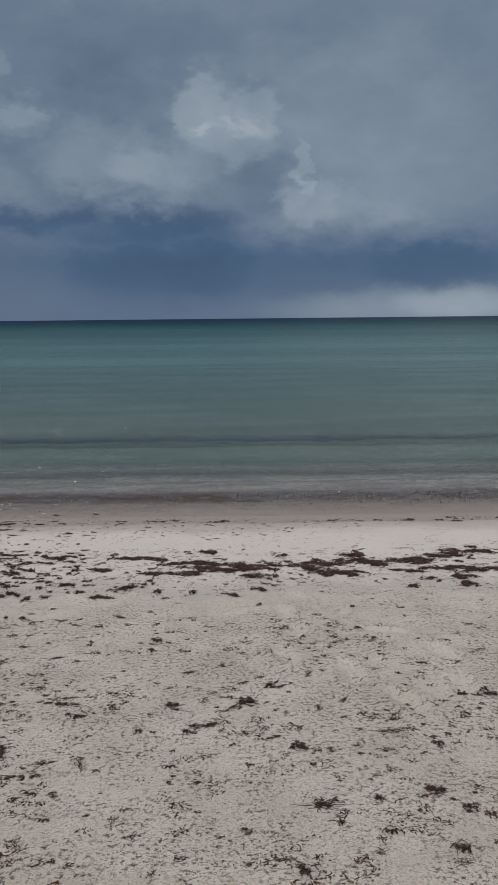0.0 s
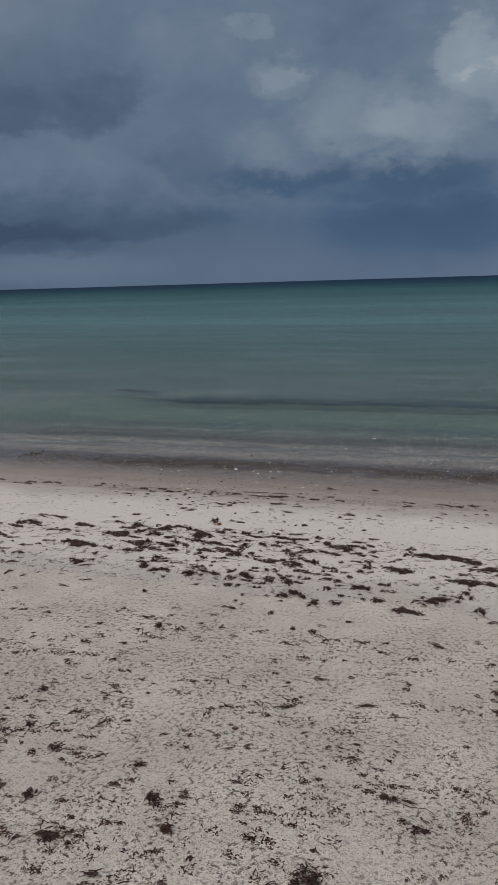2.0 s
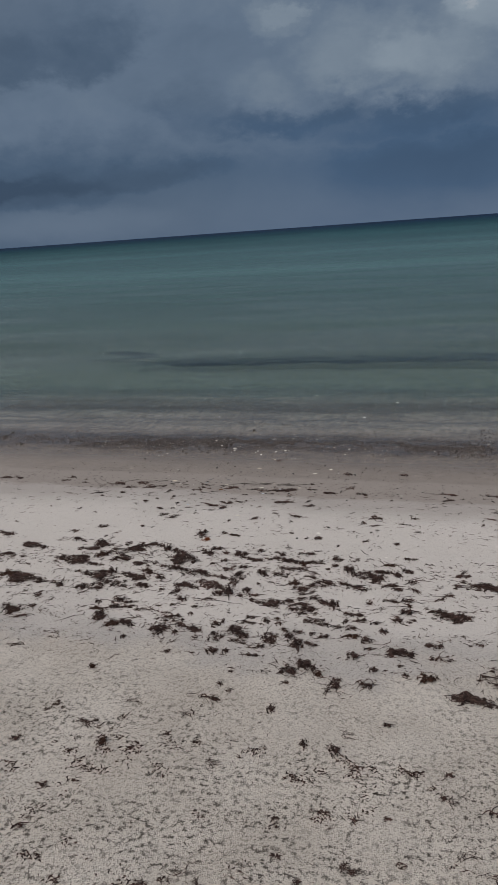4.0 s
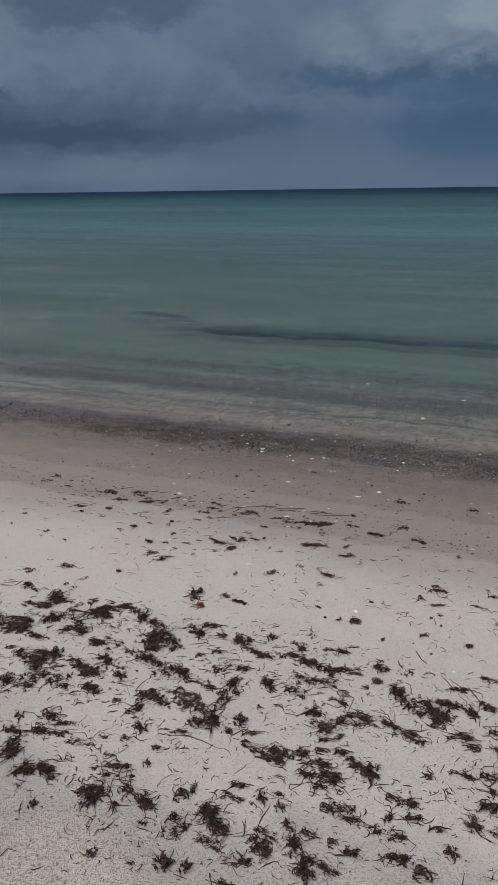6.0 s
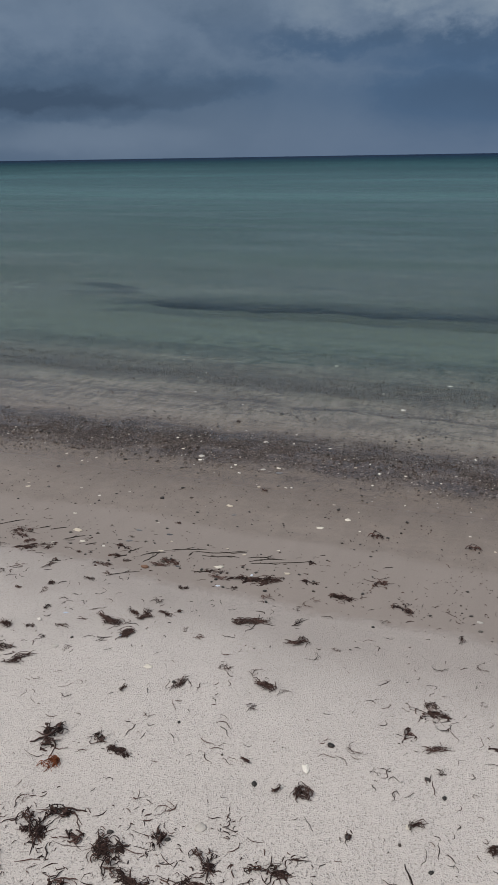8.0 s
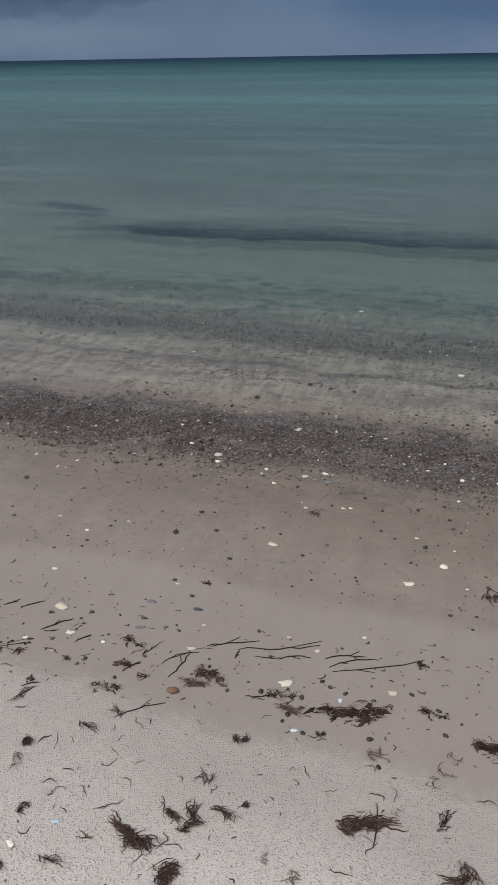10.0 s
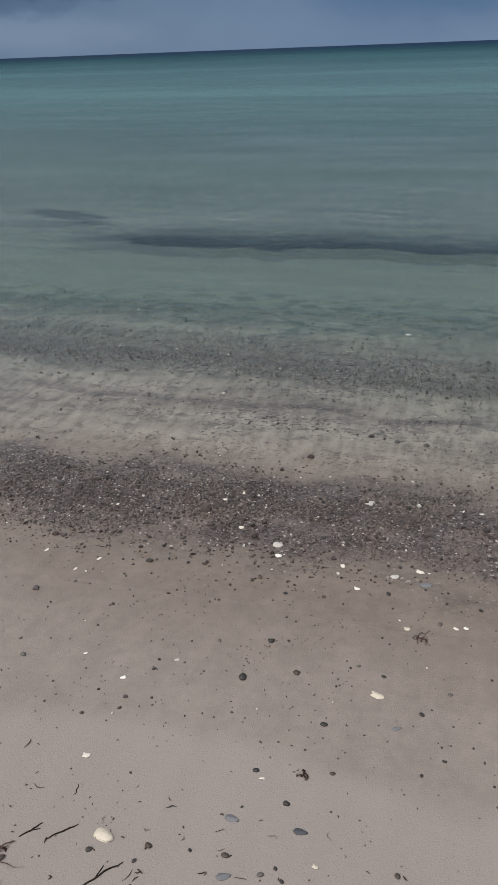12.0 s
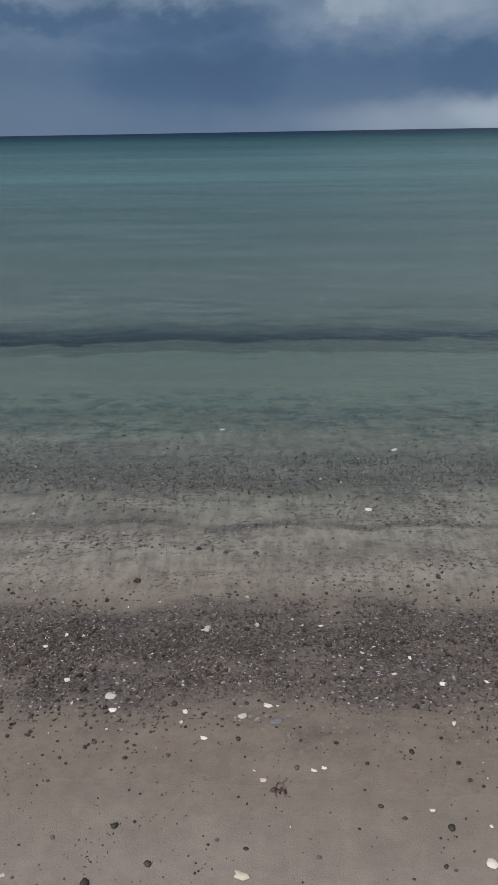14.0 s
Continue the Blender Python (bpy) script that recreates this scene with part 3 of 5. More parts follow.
def tubes(paths, half, tip=0.25):
    """Three-sided strands along paths (n, k, 3), half metres thick, thinner at both ends: corners and quads."""
    n, k, _ = paths.shape
    along = np.gradient(paths, axis=1)
    along /= np.linalg.norm(along, axis=2, keepdims=True) + 1e-9
    side = np.cross(along, np.array([0.0, 0.0, 1.0]))
    side /= np.linalg.norm(side, axis=2, keepdims=True) + 1e-9
    up = np.cross(side, along)
    s = np.linspace(-1, 1, k)
    w = (tip + (1 - tip) * (1 - np.abs(s) ** 2.5))[None, :, None] * np.asarray(half, float).reshape(-1, 1, 1)
    ring = np.stack([paths + side * w - up * w * 0.3, paths + up * w, paths - side * w - up * w * 0.3], 2)
    co = ring.reshape(-1, 3)
    base = (np.arange(n)[:, None, None] * k + np.arange(k - 1)[None, :, None]) * 3
    i = np.arange(3)[None, None, :]
    j = (i + 1) % 3
    quads = np.stack([base + i, base + j, base + 3 + j, base + 3 + i], -1).reshape(-1, 4)
    return co, quads


def curls(n, spread_x, spread_y, length, bend, k=7):
    """Paths of n strands that start within an ellipse and wander."""
    r, a = np.sqrt(rng.random(n)), rng.random(n) * 2 * math.pi
    start = np.stack([spread_x * r * np.cos(a), spread_y * r * np.sin(a)], -1)
    head = rng.random(n) * 2 * math.pi
    turn = rng.normal(0, bend, n)
    size = length * rng.lognormal(-0.15, 0.4, n)
    steps = head[:, None] + turn[:, None] * np.linspace(-1, 1, k - 1)[None] + rng.normal(0, 0.6, (n, k - 1)).cumsum(1)
    d = size[:, None, None] / (k - 1) * np.stack([np.cos(steps), np.sin(steps)], -1)
    xy = np.concatenate([np.zeros((n, 1, 2)), d.cumsum(1)], 1)
    xy = xy - xy.mean(1, keepdims=True) + start[:, None]
    return xy


def clump_meshes(size, strands, curl, bulk):
    """A torn tangle about size metres long and 0.6 of it deep: its matted core, its curled strands and two stray ones."""
    m = 4 + int(70 * size)
    spine = np.sort(rng.uniform(-0.46, 0.46, m))
    sway = rng.normal(0, 0.10, m).cumsum() * 0.12 + rng.normal(0, 0.18, m)
    hubs = np.stack([spine, np.clip(sway - sway.mean(), -0.30, 0.30)], -1) * size
    weight = rng.dirichlet(np.full(m, 1.1))
    hubs = hubs - 0.6 * weight @ hubs - 0.2 * (hubs.min(0) + hubs.max(0))
    k = 9
    start = hubs[rng.choice(m, strands, p=weight)] + rng.normal(0, 0.085 * size, (strands, 2))
    length = rng.lognormal(-3.45, 0.5, strands) * min(1.0, (size / 0.10) ** 0.5)
    steps = rng.normal(0, 0.9, strands)[:, None] + rng.normal(0, curl, (strands, 1)) * np.arange(k - 1)[None] + rng.normal(0, 0.32, (strands, k - 1)).cumsum(1)
    d = (length / (k - 1))[:, None, None] * np.stack([np.cos(steps), np.sin(steps)], -1)
    xy = np.concatenate([np.zeros((strands, 1, 2)), d.cumsum(1)], 1)
    xy = xy - xy.mean(1, keepdims=True) + start[:, None]
    q = np.min([(xy[..., 0] - h[0]) ** 2 + (xy[..., 1] - h[1]) ** 2 for h in hubs], 0) / 0.016 ** 2
    z = 0.0012 + 0.016 * bulk * np.exp(-q) * rng.random((strands, 1)) + 0.003 * np.abs(rng.normal(0, 1, (strands, 1))) * np.sin(np.linspace(0, math.pi, k))[None]
    co, quads = tubes(np.concatenate([xy, z[..., None]], -1), rng.uniform(0.0008, 0.0020, strands), 0.5)
    loose = mesh_of("tangle", co, quads)
    strays = []
    for _ in range(2):
        path = curls(1, 0.25 * size, 0.18 * size, 0.6 * size + 0.02, 0.9, 10)
        lift = 0.0015 + 0.004 * np.abs(np.sin(np.linspace(0, 5, 10)))[None]
        co, quads = tubes(np.concatenate([path, lift[..., None]], -1), [0.0013])
        strays.append(mesh_of("strand", co, quads))
    co, faces = [], []
    for (hx, hy), share in zip(hubs, weight):
        n, rings, first = 15, 4, len(co)
        wide, lean = (0.0025 + 0.0075 * min(1.0, share * m * 0.5)) * (0.5 + 0.5 * bulk) * min(1.9, (size / 0.09) ** 0.9), rng.random() * math.pi
        edge = np.clip(1 + 0.65 * rng.normal(0, 1, n), 0.12, 2.6)
        co.append((hx, hy, 0.009 * bulk))
        for r in range(1, rings):
            f = r / (rings - 1)
            for i in range(n):
                a = 2 * math.pi * i / n
                rad = wide * f * (1 + (edge[i] - 1) * f)
                u, v = rad * math.cos(a) * 1.4, rad * math.sin(a) * 0.75
                co.append((hx + u * math.cos(lean) - v * math.sin(lean), hy + (u * math.sin(lean) + v * math.cos(lean)) * 0.8, 0.009 * bulk * (1 - f ** 1.5) + 0.003 * rng.normal() * (1 - f) - 0.003 * (f > 0.95)))
        faces += [(first, first + 1 + i, first + 1 + (i + 1) % n) for i in range(n)]
        for r in range(rings - 2):
            for i in range(n):
                a, b = first + 1 + r * n + i, first + 1 + r * n + (i + 1) % n
                faces.append((a, a + n, b + n, b))
        if first:
            faces.append((0, first, first + 1))
    return mesh_of("mat", co, faces, False), loose, strays


def settle(x, y, turn=0.0, sx=1.0, sy=1.0, sz=1.0, lift=0.0):
    """A pose on the sand, tilted with its slope."""
    e = 0.06
    zx = float(height(x + e, y) - height(x - e, y)) / (2 * e)
    zy = float(height(x, y + e) - height(x, y - e)) / (2 * e)
    z = float(height(x, y))
    tilt = Vector((0, 0, 1)).rotation_difference(Vector((-zx, -zy, 1)).normalized()).to_matrix().to_4x4()
    return Matrix.Translation((x, y, z + lift)) @ tilt @ Matrix.Rotation(turn, 4, "Z") @ Matrix.Diagonal((sx, sy, sz, 1))


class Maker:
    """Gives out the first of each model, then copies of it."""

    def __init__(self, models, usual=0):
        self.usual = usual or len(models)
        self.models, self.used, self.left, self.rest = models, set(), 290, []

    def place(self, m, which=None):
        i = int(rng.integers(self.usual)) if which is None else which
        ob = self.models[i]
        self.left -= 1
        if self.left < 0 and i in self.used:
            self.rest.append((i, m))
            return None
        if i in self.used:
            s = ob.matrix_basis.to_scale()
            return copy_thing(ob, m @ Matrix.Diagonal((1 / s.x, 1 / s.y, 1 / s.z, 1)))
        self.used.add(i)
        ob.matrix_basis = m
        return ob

    def heap(self, name, label, category, mat):
        """All that is past counting, as one mesh."""
        shapes = []
        for ob in self.models:
            co, tri, n = [], [], 0
            for o in [ob, *ob.children]:
                if o.type != "MESH":
                    continue
                v = np.empty(len(o.data.vertices) * 3, np.float32)
                o.data.vertices.foreach_get("co", v)
                o.data.calc_loop_triangles()
                t = np.empty(len(o.data.loop_triangles) * 3, np.int32)
                o.data.loop_triangles.foreach_get("vertices", t)
                t = t.reshape(-1, 3)
                co.append(v.reshape(-1, 3))
                tri.append((t[: len(t) * 7 // 20] if o.name.startswith("tangle") else t) + n)
                n += len(o.data.vertices)
            shapes.append((np.concatenate(co), np.concatenate(tri)))
        co, tri, n = [], [], 0
        for i, m in self.rest:
            v, t = shapes[i]
            m = np.array(m)
            co.append(v @ m[:3, :3].T + m[:3, 3])
            tri.append(t + n)
            n += len(v)
        return tagged(joined(name, np.concatenate(co), np.concatenate(tri), mat), label, category, kind="stuff")


def clump_model(size, strands, curl, bulk, mat, label):
    core, loose, strays = clump_meshes(size, strands, curl, bulk)
    root = new("seaweed_clump")
    part("mat", core, MAT if mat is WEED else mat, root)
    part("tangle", loose, mat, root)
    for stray in strays:
        part("strand", stray, mat, root, "thin curly stray strand")
    return tagged(root, label, "seaweed", "seaweed clumps on the sand")


def sprig_model(strands, bend, reach):
    """A wandering rope of crinkled strands with loose ends, about 0.07 m long."""
    k, m = 6, 16
    head = rng.random() * 6.28 + rng.normal(0, bend) * np.linspace(-1, 1, m - 1) + rng.normal(0, 0.30, m - 1).cumsum()
    spine = np.concatenate([np.zeros((1, 2)), (0.085 * reach / (m - 1) * np.stack([np.cos(head), np.sin(head)], -1)).cumsum(0)])
    spine -= spine.mean(0)
    first = rng.integers(0, m - 5, strands)
    first[0] = 3
    xy = np.stack([spine[f:f + k] for f in first]) + rng.normal(0, 0.0040, (strands, 1, 2)) + rng.normal(0, 0.0030, (strands, k, 2)).cumsum(1)
    free = rng.random(strands) < 0.4
    free[0] = False
    drift = rng.normal(0, 0.010, (strands, 1, 2)) * (np.linspace(0, 1, k) ** 1.5)[None, :, None]
    xy = xy + drift * free[:, None, None]
    z = 0.0012 + 0.004 * rng.random((strands, 1)) + 0.003 * np.abs(rng.normal(0, 1, (strands, 1))) * np.sin(np.linspace(0, math.pi, k))[None]
    co, quads = tubes(np.concatenate([xy, z[..., None]], -1), rng.uniform(0.0006, 0.0014, strands))
    faces = [tuple(q) for q in quads] + [(3 * k * i, 3 * k * i + 1, 3 * (i % k)) for i in range(1, strands)]
    root = part("seaweed_sprig", mesh_of("seaweed_sprig", co, faces), WEED)
    return tagged(root, "wispy sprig of dark dried seaweed on sand", "seaweed", "seaweed sprigs on the sand")


def shell_model(kind, mat, label):
    """A half shell, open side down, with growth rings and thickness; 1 across."""
    n, rings = 20, 7
    top, low = [], []
    for r in range(rings):
        f = r / (rings - 1)
        for i in range(n):
            a = 2 * math.pi * i / n
            if kind == "mussel":
                out = (0.5 * math.cos(a), 0.24 * math.sin(a) * (1.15 - 0.45 * math.cos(a)))
            elif kind == "broken":
                out = (0.5 * math.cos(a) * (1 + 0.25 * math.sin(3 * a + 1) + 0.1 * math.cos(7 * a)), 0.38 * math.sin(a) * (1 + 0.3 * math.cos(2 * a)))
            else:
                out = (0.5 * math.cos(a) * (1 + 0.05 * math.sin(5 * a)), 0.40 * math.sin(a) * (1 - 0.25 * math.cos(a)) + 0.03 * math.sin(3 * a))
            rise = (0.13 if kind == "clam" else 0.08) * (1 - f ** 2.4) + 0.010 * math.cos(f * 22) + 0.02 * math.sin(2 * a + 1) * f
            top.append((out[0] * f - 0.1 * (1 - f), out[1] * f, rise))
            low.append((out[0] * f * 0.98 - 0.1 * (1 - f), out[1] * f * 0.98, max(rise - 0.025, -0.01)))
    co = top + low
    m = rings * n
    faces = []
    for r in range(rings - 1):
        for i in range(n):
            j = (i + 1) % n
            a, b, c, d = r * n + i, r * n + j, (r + 1) * n + j, (r + 1) * n + i
            faces += [(a, d, c, b), (m + a, m + b, m + c, m + d)]
    for i in range(n):
        j = (i + 1) % n
        faces.append(((rings - 1) * n + i, m + (rings - 1) * n + i, m + (rings - 1) * n + j, (rings - 1) * n + j))
    root = part("sea_shell" if kind != "mussel" else "mussel_shell", mesh_of("shell", co, faces), mat)
    return tagged(root, label, "shell", "shells on the beach")


def pebble_model(seed, mat, label):
    bm = bmesh.new()
    bmesh.ops.create_icosphere(bm, subdivisions=2, radius=0.5)
    for v in bm.verts:
        d = 1 + 0.45 * noise.noise(v.co * 1.9 + Vector((seed * 7.1, seed * 3.3, 0))) + 0.15 * noise.noise(v.co * 5 + Vector((seed, 0, 0)))
        v.co = Vector((v.co.x * d, v.co.y * d * 0.76, v.co.z * d * 0.46))
    me = bpy.data.meshes.new("pebble")
    bm.to_mesh(me)
    bm.free()
    me.polygons.foreach_set("use_smooth", np.full(len(me.polygons), True))
    return tagged(part("pebble", me, mat), label, "pebble", "pebbles on the beach")


def twig(x0, y0, x1, y1, thick):
    """A bent dry stem lying on the sand from one end to the other, with a fork."""
    k = 9
    t = np.linspace(0, 1, k)
    span = math.hypot(x1 - x0, y1 - y0)
    bow = rng.normal(0, 0.07) * span * np.sin(t * math.pi) + rng.normal(0, 0.012, k) * span
    nx, ny = -(y1 - y0) / span, (x1 - x0) / span
    cx, cy = (x0 + x1) / 2, (y0 + y1) / 2
    x, y = x0 + (x1 - x0) * t + nx * bow, y0 + (y1 - y0) * t + ny * bow
    base = float(height(cx, cy))
    main = np.stack([x - cx, y - cy, height(x, y) - base + 0.0015], -1)
    i = int(rng.integers(2, 6))
    u = np.linspace(0, 1, k)
    fx = x[i] + (x1 - x0) * u * 0.3 + nx * span * 0.16 * u * rng.choice([-1, 1])
    fy = y[i] + (y1 - y0) * u * 0.3 + ny * span * 0.16 * u * rng.choice([-1, 1])
    fork = np.stack([fx - cx, fy - cy, height(fx, fy) - base + 0.0015], -1)
    ob = new("twig")
    ob.location = (cx, cy, base)
    part("stem", mesh_of("stem", *tubes(main[None], [thick], 0.5)), TWIG, ob)
    part("side_shoot", mesh_of("side_shoot", *tubes(fork[None], [thick * 0.6], 0.5)), TWIG, ob)
    return tagged(ob, "thin dark dry stem lying on the sand", "twig", "dry stems along the tide line")


def flecks(name, x, y, length, half, turn, mat, label, category="seaweed", k=3):
    """Very many short curved scraps lying on the sand, as one mesh."""
    n = len(x)
    s = np.linspace(-0.5, 0.5, k)[None]
    bend = rng.normal(0, 0.9, (n, 1))
    head = turn[:, None] + bend * s + (rng.normal(0, 0.55, (n, k)).cumsum(1) if k > 3 else 0)
    d = length[:, None, None] / (k - 1) * np.stack([np.cos(head), np.sin(head)], -1)
    xy = d.cumsum(1)
    xy = xy - xy.mean(1, keepdims=True) + np.stack([x, y], -1)[:, None]
    z = height(xy[..., 0], xy[..., 1]) + 0.0006 + 0.003 * rng.random((n, 1)) * np.sin(np.linspace(0, math.pi, k))[None]
    co, quads = tubes(np.concatenate([xy, z[..., None]], -1), half, 0.35)
    ob = joined(name, co, quads, mat)
    return tagged(ob, label, category, kind="stuff")


def gravel(name, x, y, size, mat, label, coarse=True):
    """Very many small stones as one mesh."""
    g5 = (1 + 5 ** 0.5) / 2
    ico = np.array([(-1, g5, 0), (1, g5, 0), (-1, -g5, 0), (1, -g5, 0), (0, -1, g5), (0, 1, g5), (0, -1, -g5), (0, 1, -g5), (g5, 0, -1), (g5, 0, 1), (-g5, 0, -1), (-g5, 0, 1)]) / 1.9
    tri = np.array([(0, 11, 5), (0, 5, 1), (0, 1, 7), (0, 7, 10), (0, 10, 11), (1, 5, 9), (5, 11, 4), (11, 10, 2), (10, 7, 6), (7, 1, 8), (3, 9, 4), (3, 4, 2), (3, 2, 6), (3, 6, 8), (3, 8, 9), (4, 9, 5), (2, 4, 11), (6, 2, 10), (8, 6, 7), (9, 8, 1)])
    if not coarse:
        ico = np.array([(1, 0, 0), (0, 1, 0), (-1, 0, 0), (0, -1, 0), (0, 0, 1), (0, 0, -1)], float)
        tri = np.array([(0, 1, 4), (1, 2, 4), (2, 3, 4), (3, 0, 4), (1, 0, 5), (2, 1, 5), (3, 2, 5), (0, 3, 5)])
    n, corners = len(x), len(ico)
    v = ico[None] * (1 + rng.normal(0, 0.18, (n, corners, 1)))
    v = v * np.stack([rng.uniform(0.8, 1.2, n), rng.uniform(0.7, 1.0, n), rng.uniform(0.45, 0.8, n)], -1)[:, None] * 0.5
    a = rng.random(n) * 2 * math.pi
    c, s = np.cos(a)[:, None], np.sin(a)[:, None]
    vx, vy = v[..., 0] * c - v[..., 1] * s, v[..., 0] * s + v[..., 1] * c
    co = np.stack([x[:, None] + vx * size[:, None], y[:, None] + vy * size[:, None], (height(x, y) + size * 0.1)[:, None] + v[..., 2] * size[:, None]], -1).reshape(-1, 3)
    faces = (tri[None] + corners * np.arange(n)[:, None, None]).reshape(-1, 3)
    return tagged(joined(name, co, faces, mat), label, "gravel", kind="stuff")


# ---- where the larger things lie: x, y, length, depth (metres) ----
UPPER_WEED_WEST = [
    (-2.56, 4.52, 0.044, 0.043), (-2.56, 4.71, 0.019, 0.018), (-2.5, 4.73, 0.023, 0.02), (-2.41, 3.74, 0.053, 0.064), (-2.33, 3.26, 0.076, 0.091),
    (-2.33, 4.68, 0.022, 0.026), (-2.24, 4.57, 0.042, 0.05), (-2.24, 4.73, 0.022, 0.017), (-2.13, 4.57, 0.034, 0.036), (-2.12, 4.6, 0.024, 0.007),
    (-2.02, 3.07, 0.043, 0.052), (-1.92, 4.66, 0.024, 0.018), (-1.82, 2.91, 0.14, 0.08), (-1.75, 3.34, 0.031, 0.037), (-1.64, 3.51, 0.032, 0.03),
    (-1.63, 2.79, 0.056, 0.033), (-1.61, 3.16, 0.062, 0.062),
]
UPPER_WEED_HOLES_MIDWEST = [
    (-1.56, 2.47, 0.032, 0.039), (-1.55, 4.73, 0.03, 0.036), (-1.53, 2.16, 0.064, 0.061), (-1.52, 2.59, 0.071, 0.07), (-1.51, 3.03, 0.059, 0.046),
    # (-1.25, 3.07) is a dark hole in the sand, drawn with a weed clump
    (-1.44, 4.72, 0.042, 0.051), (-1.38, 2.65, 0.033, 0.04), (-1.25, 3.07, 0.039, 0.032), (-1.13, 2.88, 0.049, 0.042), (-1.11, 2.15, 0.1, 0.095),
    # (-1.04, 2.94) is a footprint's dark hole, drawn with a weed clump
    (-1.04, 2.94, 0.089, 0.098), (-0.93, 3.98, 0.025, 0.03), (-0.88, 3.4, 0.063, 0.035), (-0.52, 4.3, 0.056, 0.067), (-0.35, 3.37, 0.068, 0.056),
    (-0.25, 3.09, 0.063, 0.043), (-0.19, 2.67, 0.038, 0.02),
]
UPPER_WEED_SHADOW_MIDDLE = [
    (-0.19, 3.15, 0.121, 0.043), (0.01, 3.41, 0.086, 0.07), (0.13, 3.62, 0.072, 0.086), (0.17, 2.11, 0.04, 0.044), (0.22, 2.93, 0.076, 0.069),
    (0.28, 2.51, 0.113, 0.06), (0.32, 2.38, 0.026, 0.031), (0.48, 2.32, 0.039, 0.046), (0.48, 2.54, 0.037, 0.032), (0.69, 2.22, 0.051, 0.061),
    (0.69, 2.58, 0.085, 0.043), (0.79, 2.47, 0.055, 0.043), (0.8, 2.94, 0.042, 0.05), (0.95, 3.86, 0.065, 0.019), (1.06, 3.5, 0.06, 0.042),
    # the dark shadow in a footprint, drawn with a weed clump
    (1.17, 3.44, 0.108, 0.032),
]
WEED_LINE_WEST = [
    (-3.27, 5.47, 0.13, 0.091), (-2.77, 5.48, 0.081, 0.098), (-2.67, 5.42, 0.069, 0.069), (-2.6, 5.44, 0.097, 0.051), (-2.55, 5.04, 0.038, 0.045),
    (-2.55, 5.31, 0.03, 0.029), (-2.4, 5.43, 0.146, 0.135), (-2.29, 5.23, 0.035, 0.042), (-2.28, 5.45, 0.11, 0.051), (-2.24, 5.44, 0.045, 0.033),
    (-2.22, 5.37, 0.025, 0.021), (-2.18, 5.24, 0.027, 0.018), (-2.13, 5.4, 0.071, 0.077), (-2.1, 5.27, 0.06, 0.04), (-2.06, 5.47, 0.081, 0.068),
    (-2.04, 5.28, 0.034, 0.031), (-2.02, 5.38, 0.069, 0.034), (-2.02, 5.44, 0.07, 0.057),
]
WEED_LINE_MIDWEST = [
    (-1.97, 4.93, 0.074, 0.033), (-1.97, 5.03, 0.023, 0.02), (-1.96, 5.13, 0.019, 0.023), (-1.92, 5.27, 0.06, 0.018), (-1.91, 5.36, 0.034, 0.041),
    (-1.89, 5.42, 0.086, 0.05), (-1.89, 5.47, 0.07, 0.021), (-1.79, 5.45, 0.086, 0.056), (-1.75, 5.39, 0.059, 0.071), (-1.73, 5.18, 0.077, 0.063),
    (-1.72, 4.9, 0.035, 0.042), (-1.72, 5.1, 0.037, 0.028), (-1.7, 5.42, 0.068, 0.024), (-1.67, 5.24, 0.085, 0.081), (-1.66, 5.49, 0.043, 0.041),
    (-1.61, 5.18, 0.049, 0.038), (-1.53, 5.11, 0.074, 0.073), (-1.5, 5.35, 0.059, 0.035),
]
WEED_LINE_MIDDLE = [
    (-1.47, 5.49, 0.06, 0.059), (-1.41, 5.15, 0.056, 0.053), (-1.4, 5.26, 0.038, 0.032), (-1.35, 5.4, 0.04, 0.048), (-1.31, 5.42, 0.12, 0.061),
    (-1.3, 5.32, 0.031, 0.02), (-1.29, 4.92, 0.028, 0.029), (-1.27, 5.26, 0.031, 0.02), (-1.19, 5.25, 0.068, 0.07), (-1.01, 5.15, 0.166, 0.094),
    (-0.91, 5.32, 0.128, 0.109), (-0.82, 5.39, 0.172, 0.097), (-0.62, 5.25, 0.067, 0.08), (-0.37, 5.24, 0.058, 0.07), (-0.09, 5.18, 0.123, 0.069),
    (0.11, 5.28, 0.1, 0.094), (1.25, 5.33, 0.086, 0.103), (1.66, 5.36, 0.132, 0.159),
]
MIDDLE_WRACK_WEST = [
    (-3.57, 5.86, 0.117, 0.071), (-3.43, 5.82, 0.228, 0.101), (-3.23, 5.65, 0.048, 0.058), (-3.2, 5.79, 0.082, 0.058), (-3.18, 5.53, 0.052, 0.043),
    (-3.05, 5.78, 0.069, 0.061), (-3.05, 5.95, 0.147, 0.093), (-2.97, 5.86, 0.092, 0.11), (-2.96, 5.78, 0.09, 0.043), (-2.86, 5.85, 0.09, 0.081),
    (-2.83, 5.56, 0.075, 0.036), (-2.82, 5.96, 0.16, 0.077), (-2.76, 5.67, 0.055, 0.064), (-2.75, 5.59, 0.052, 0.062), (-2.72, 5.86, 0.088, 0.048),
    (-2.7, 5.65, 0.042, 0.032), (-2.67, 5.97, 0.056, 0.033), (-2.6, 5.83, 0.038, 0.03), (-2.53, 5.65, 0.04, 0.019), (-2.51, 5.81, 0.063, 0.075),
    (-2.49, 5.9, 0.128, 0.08),
]
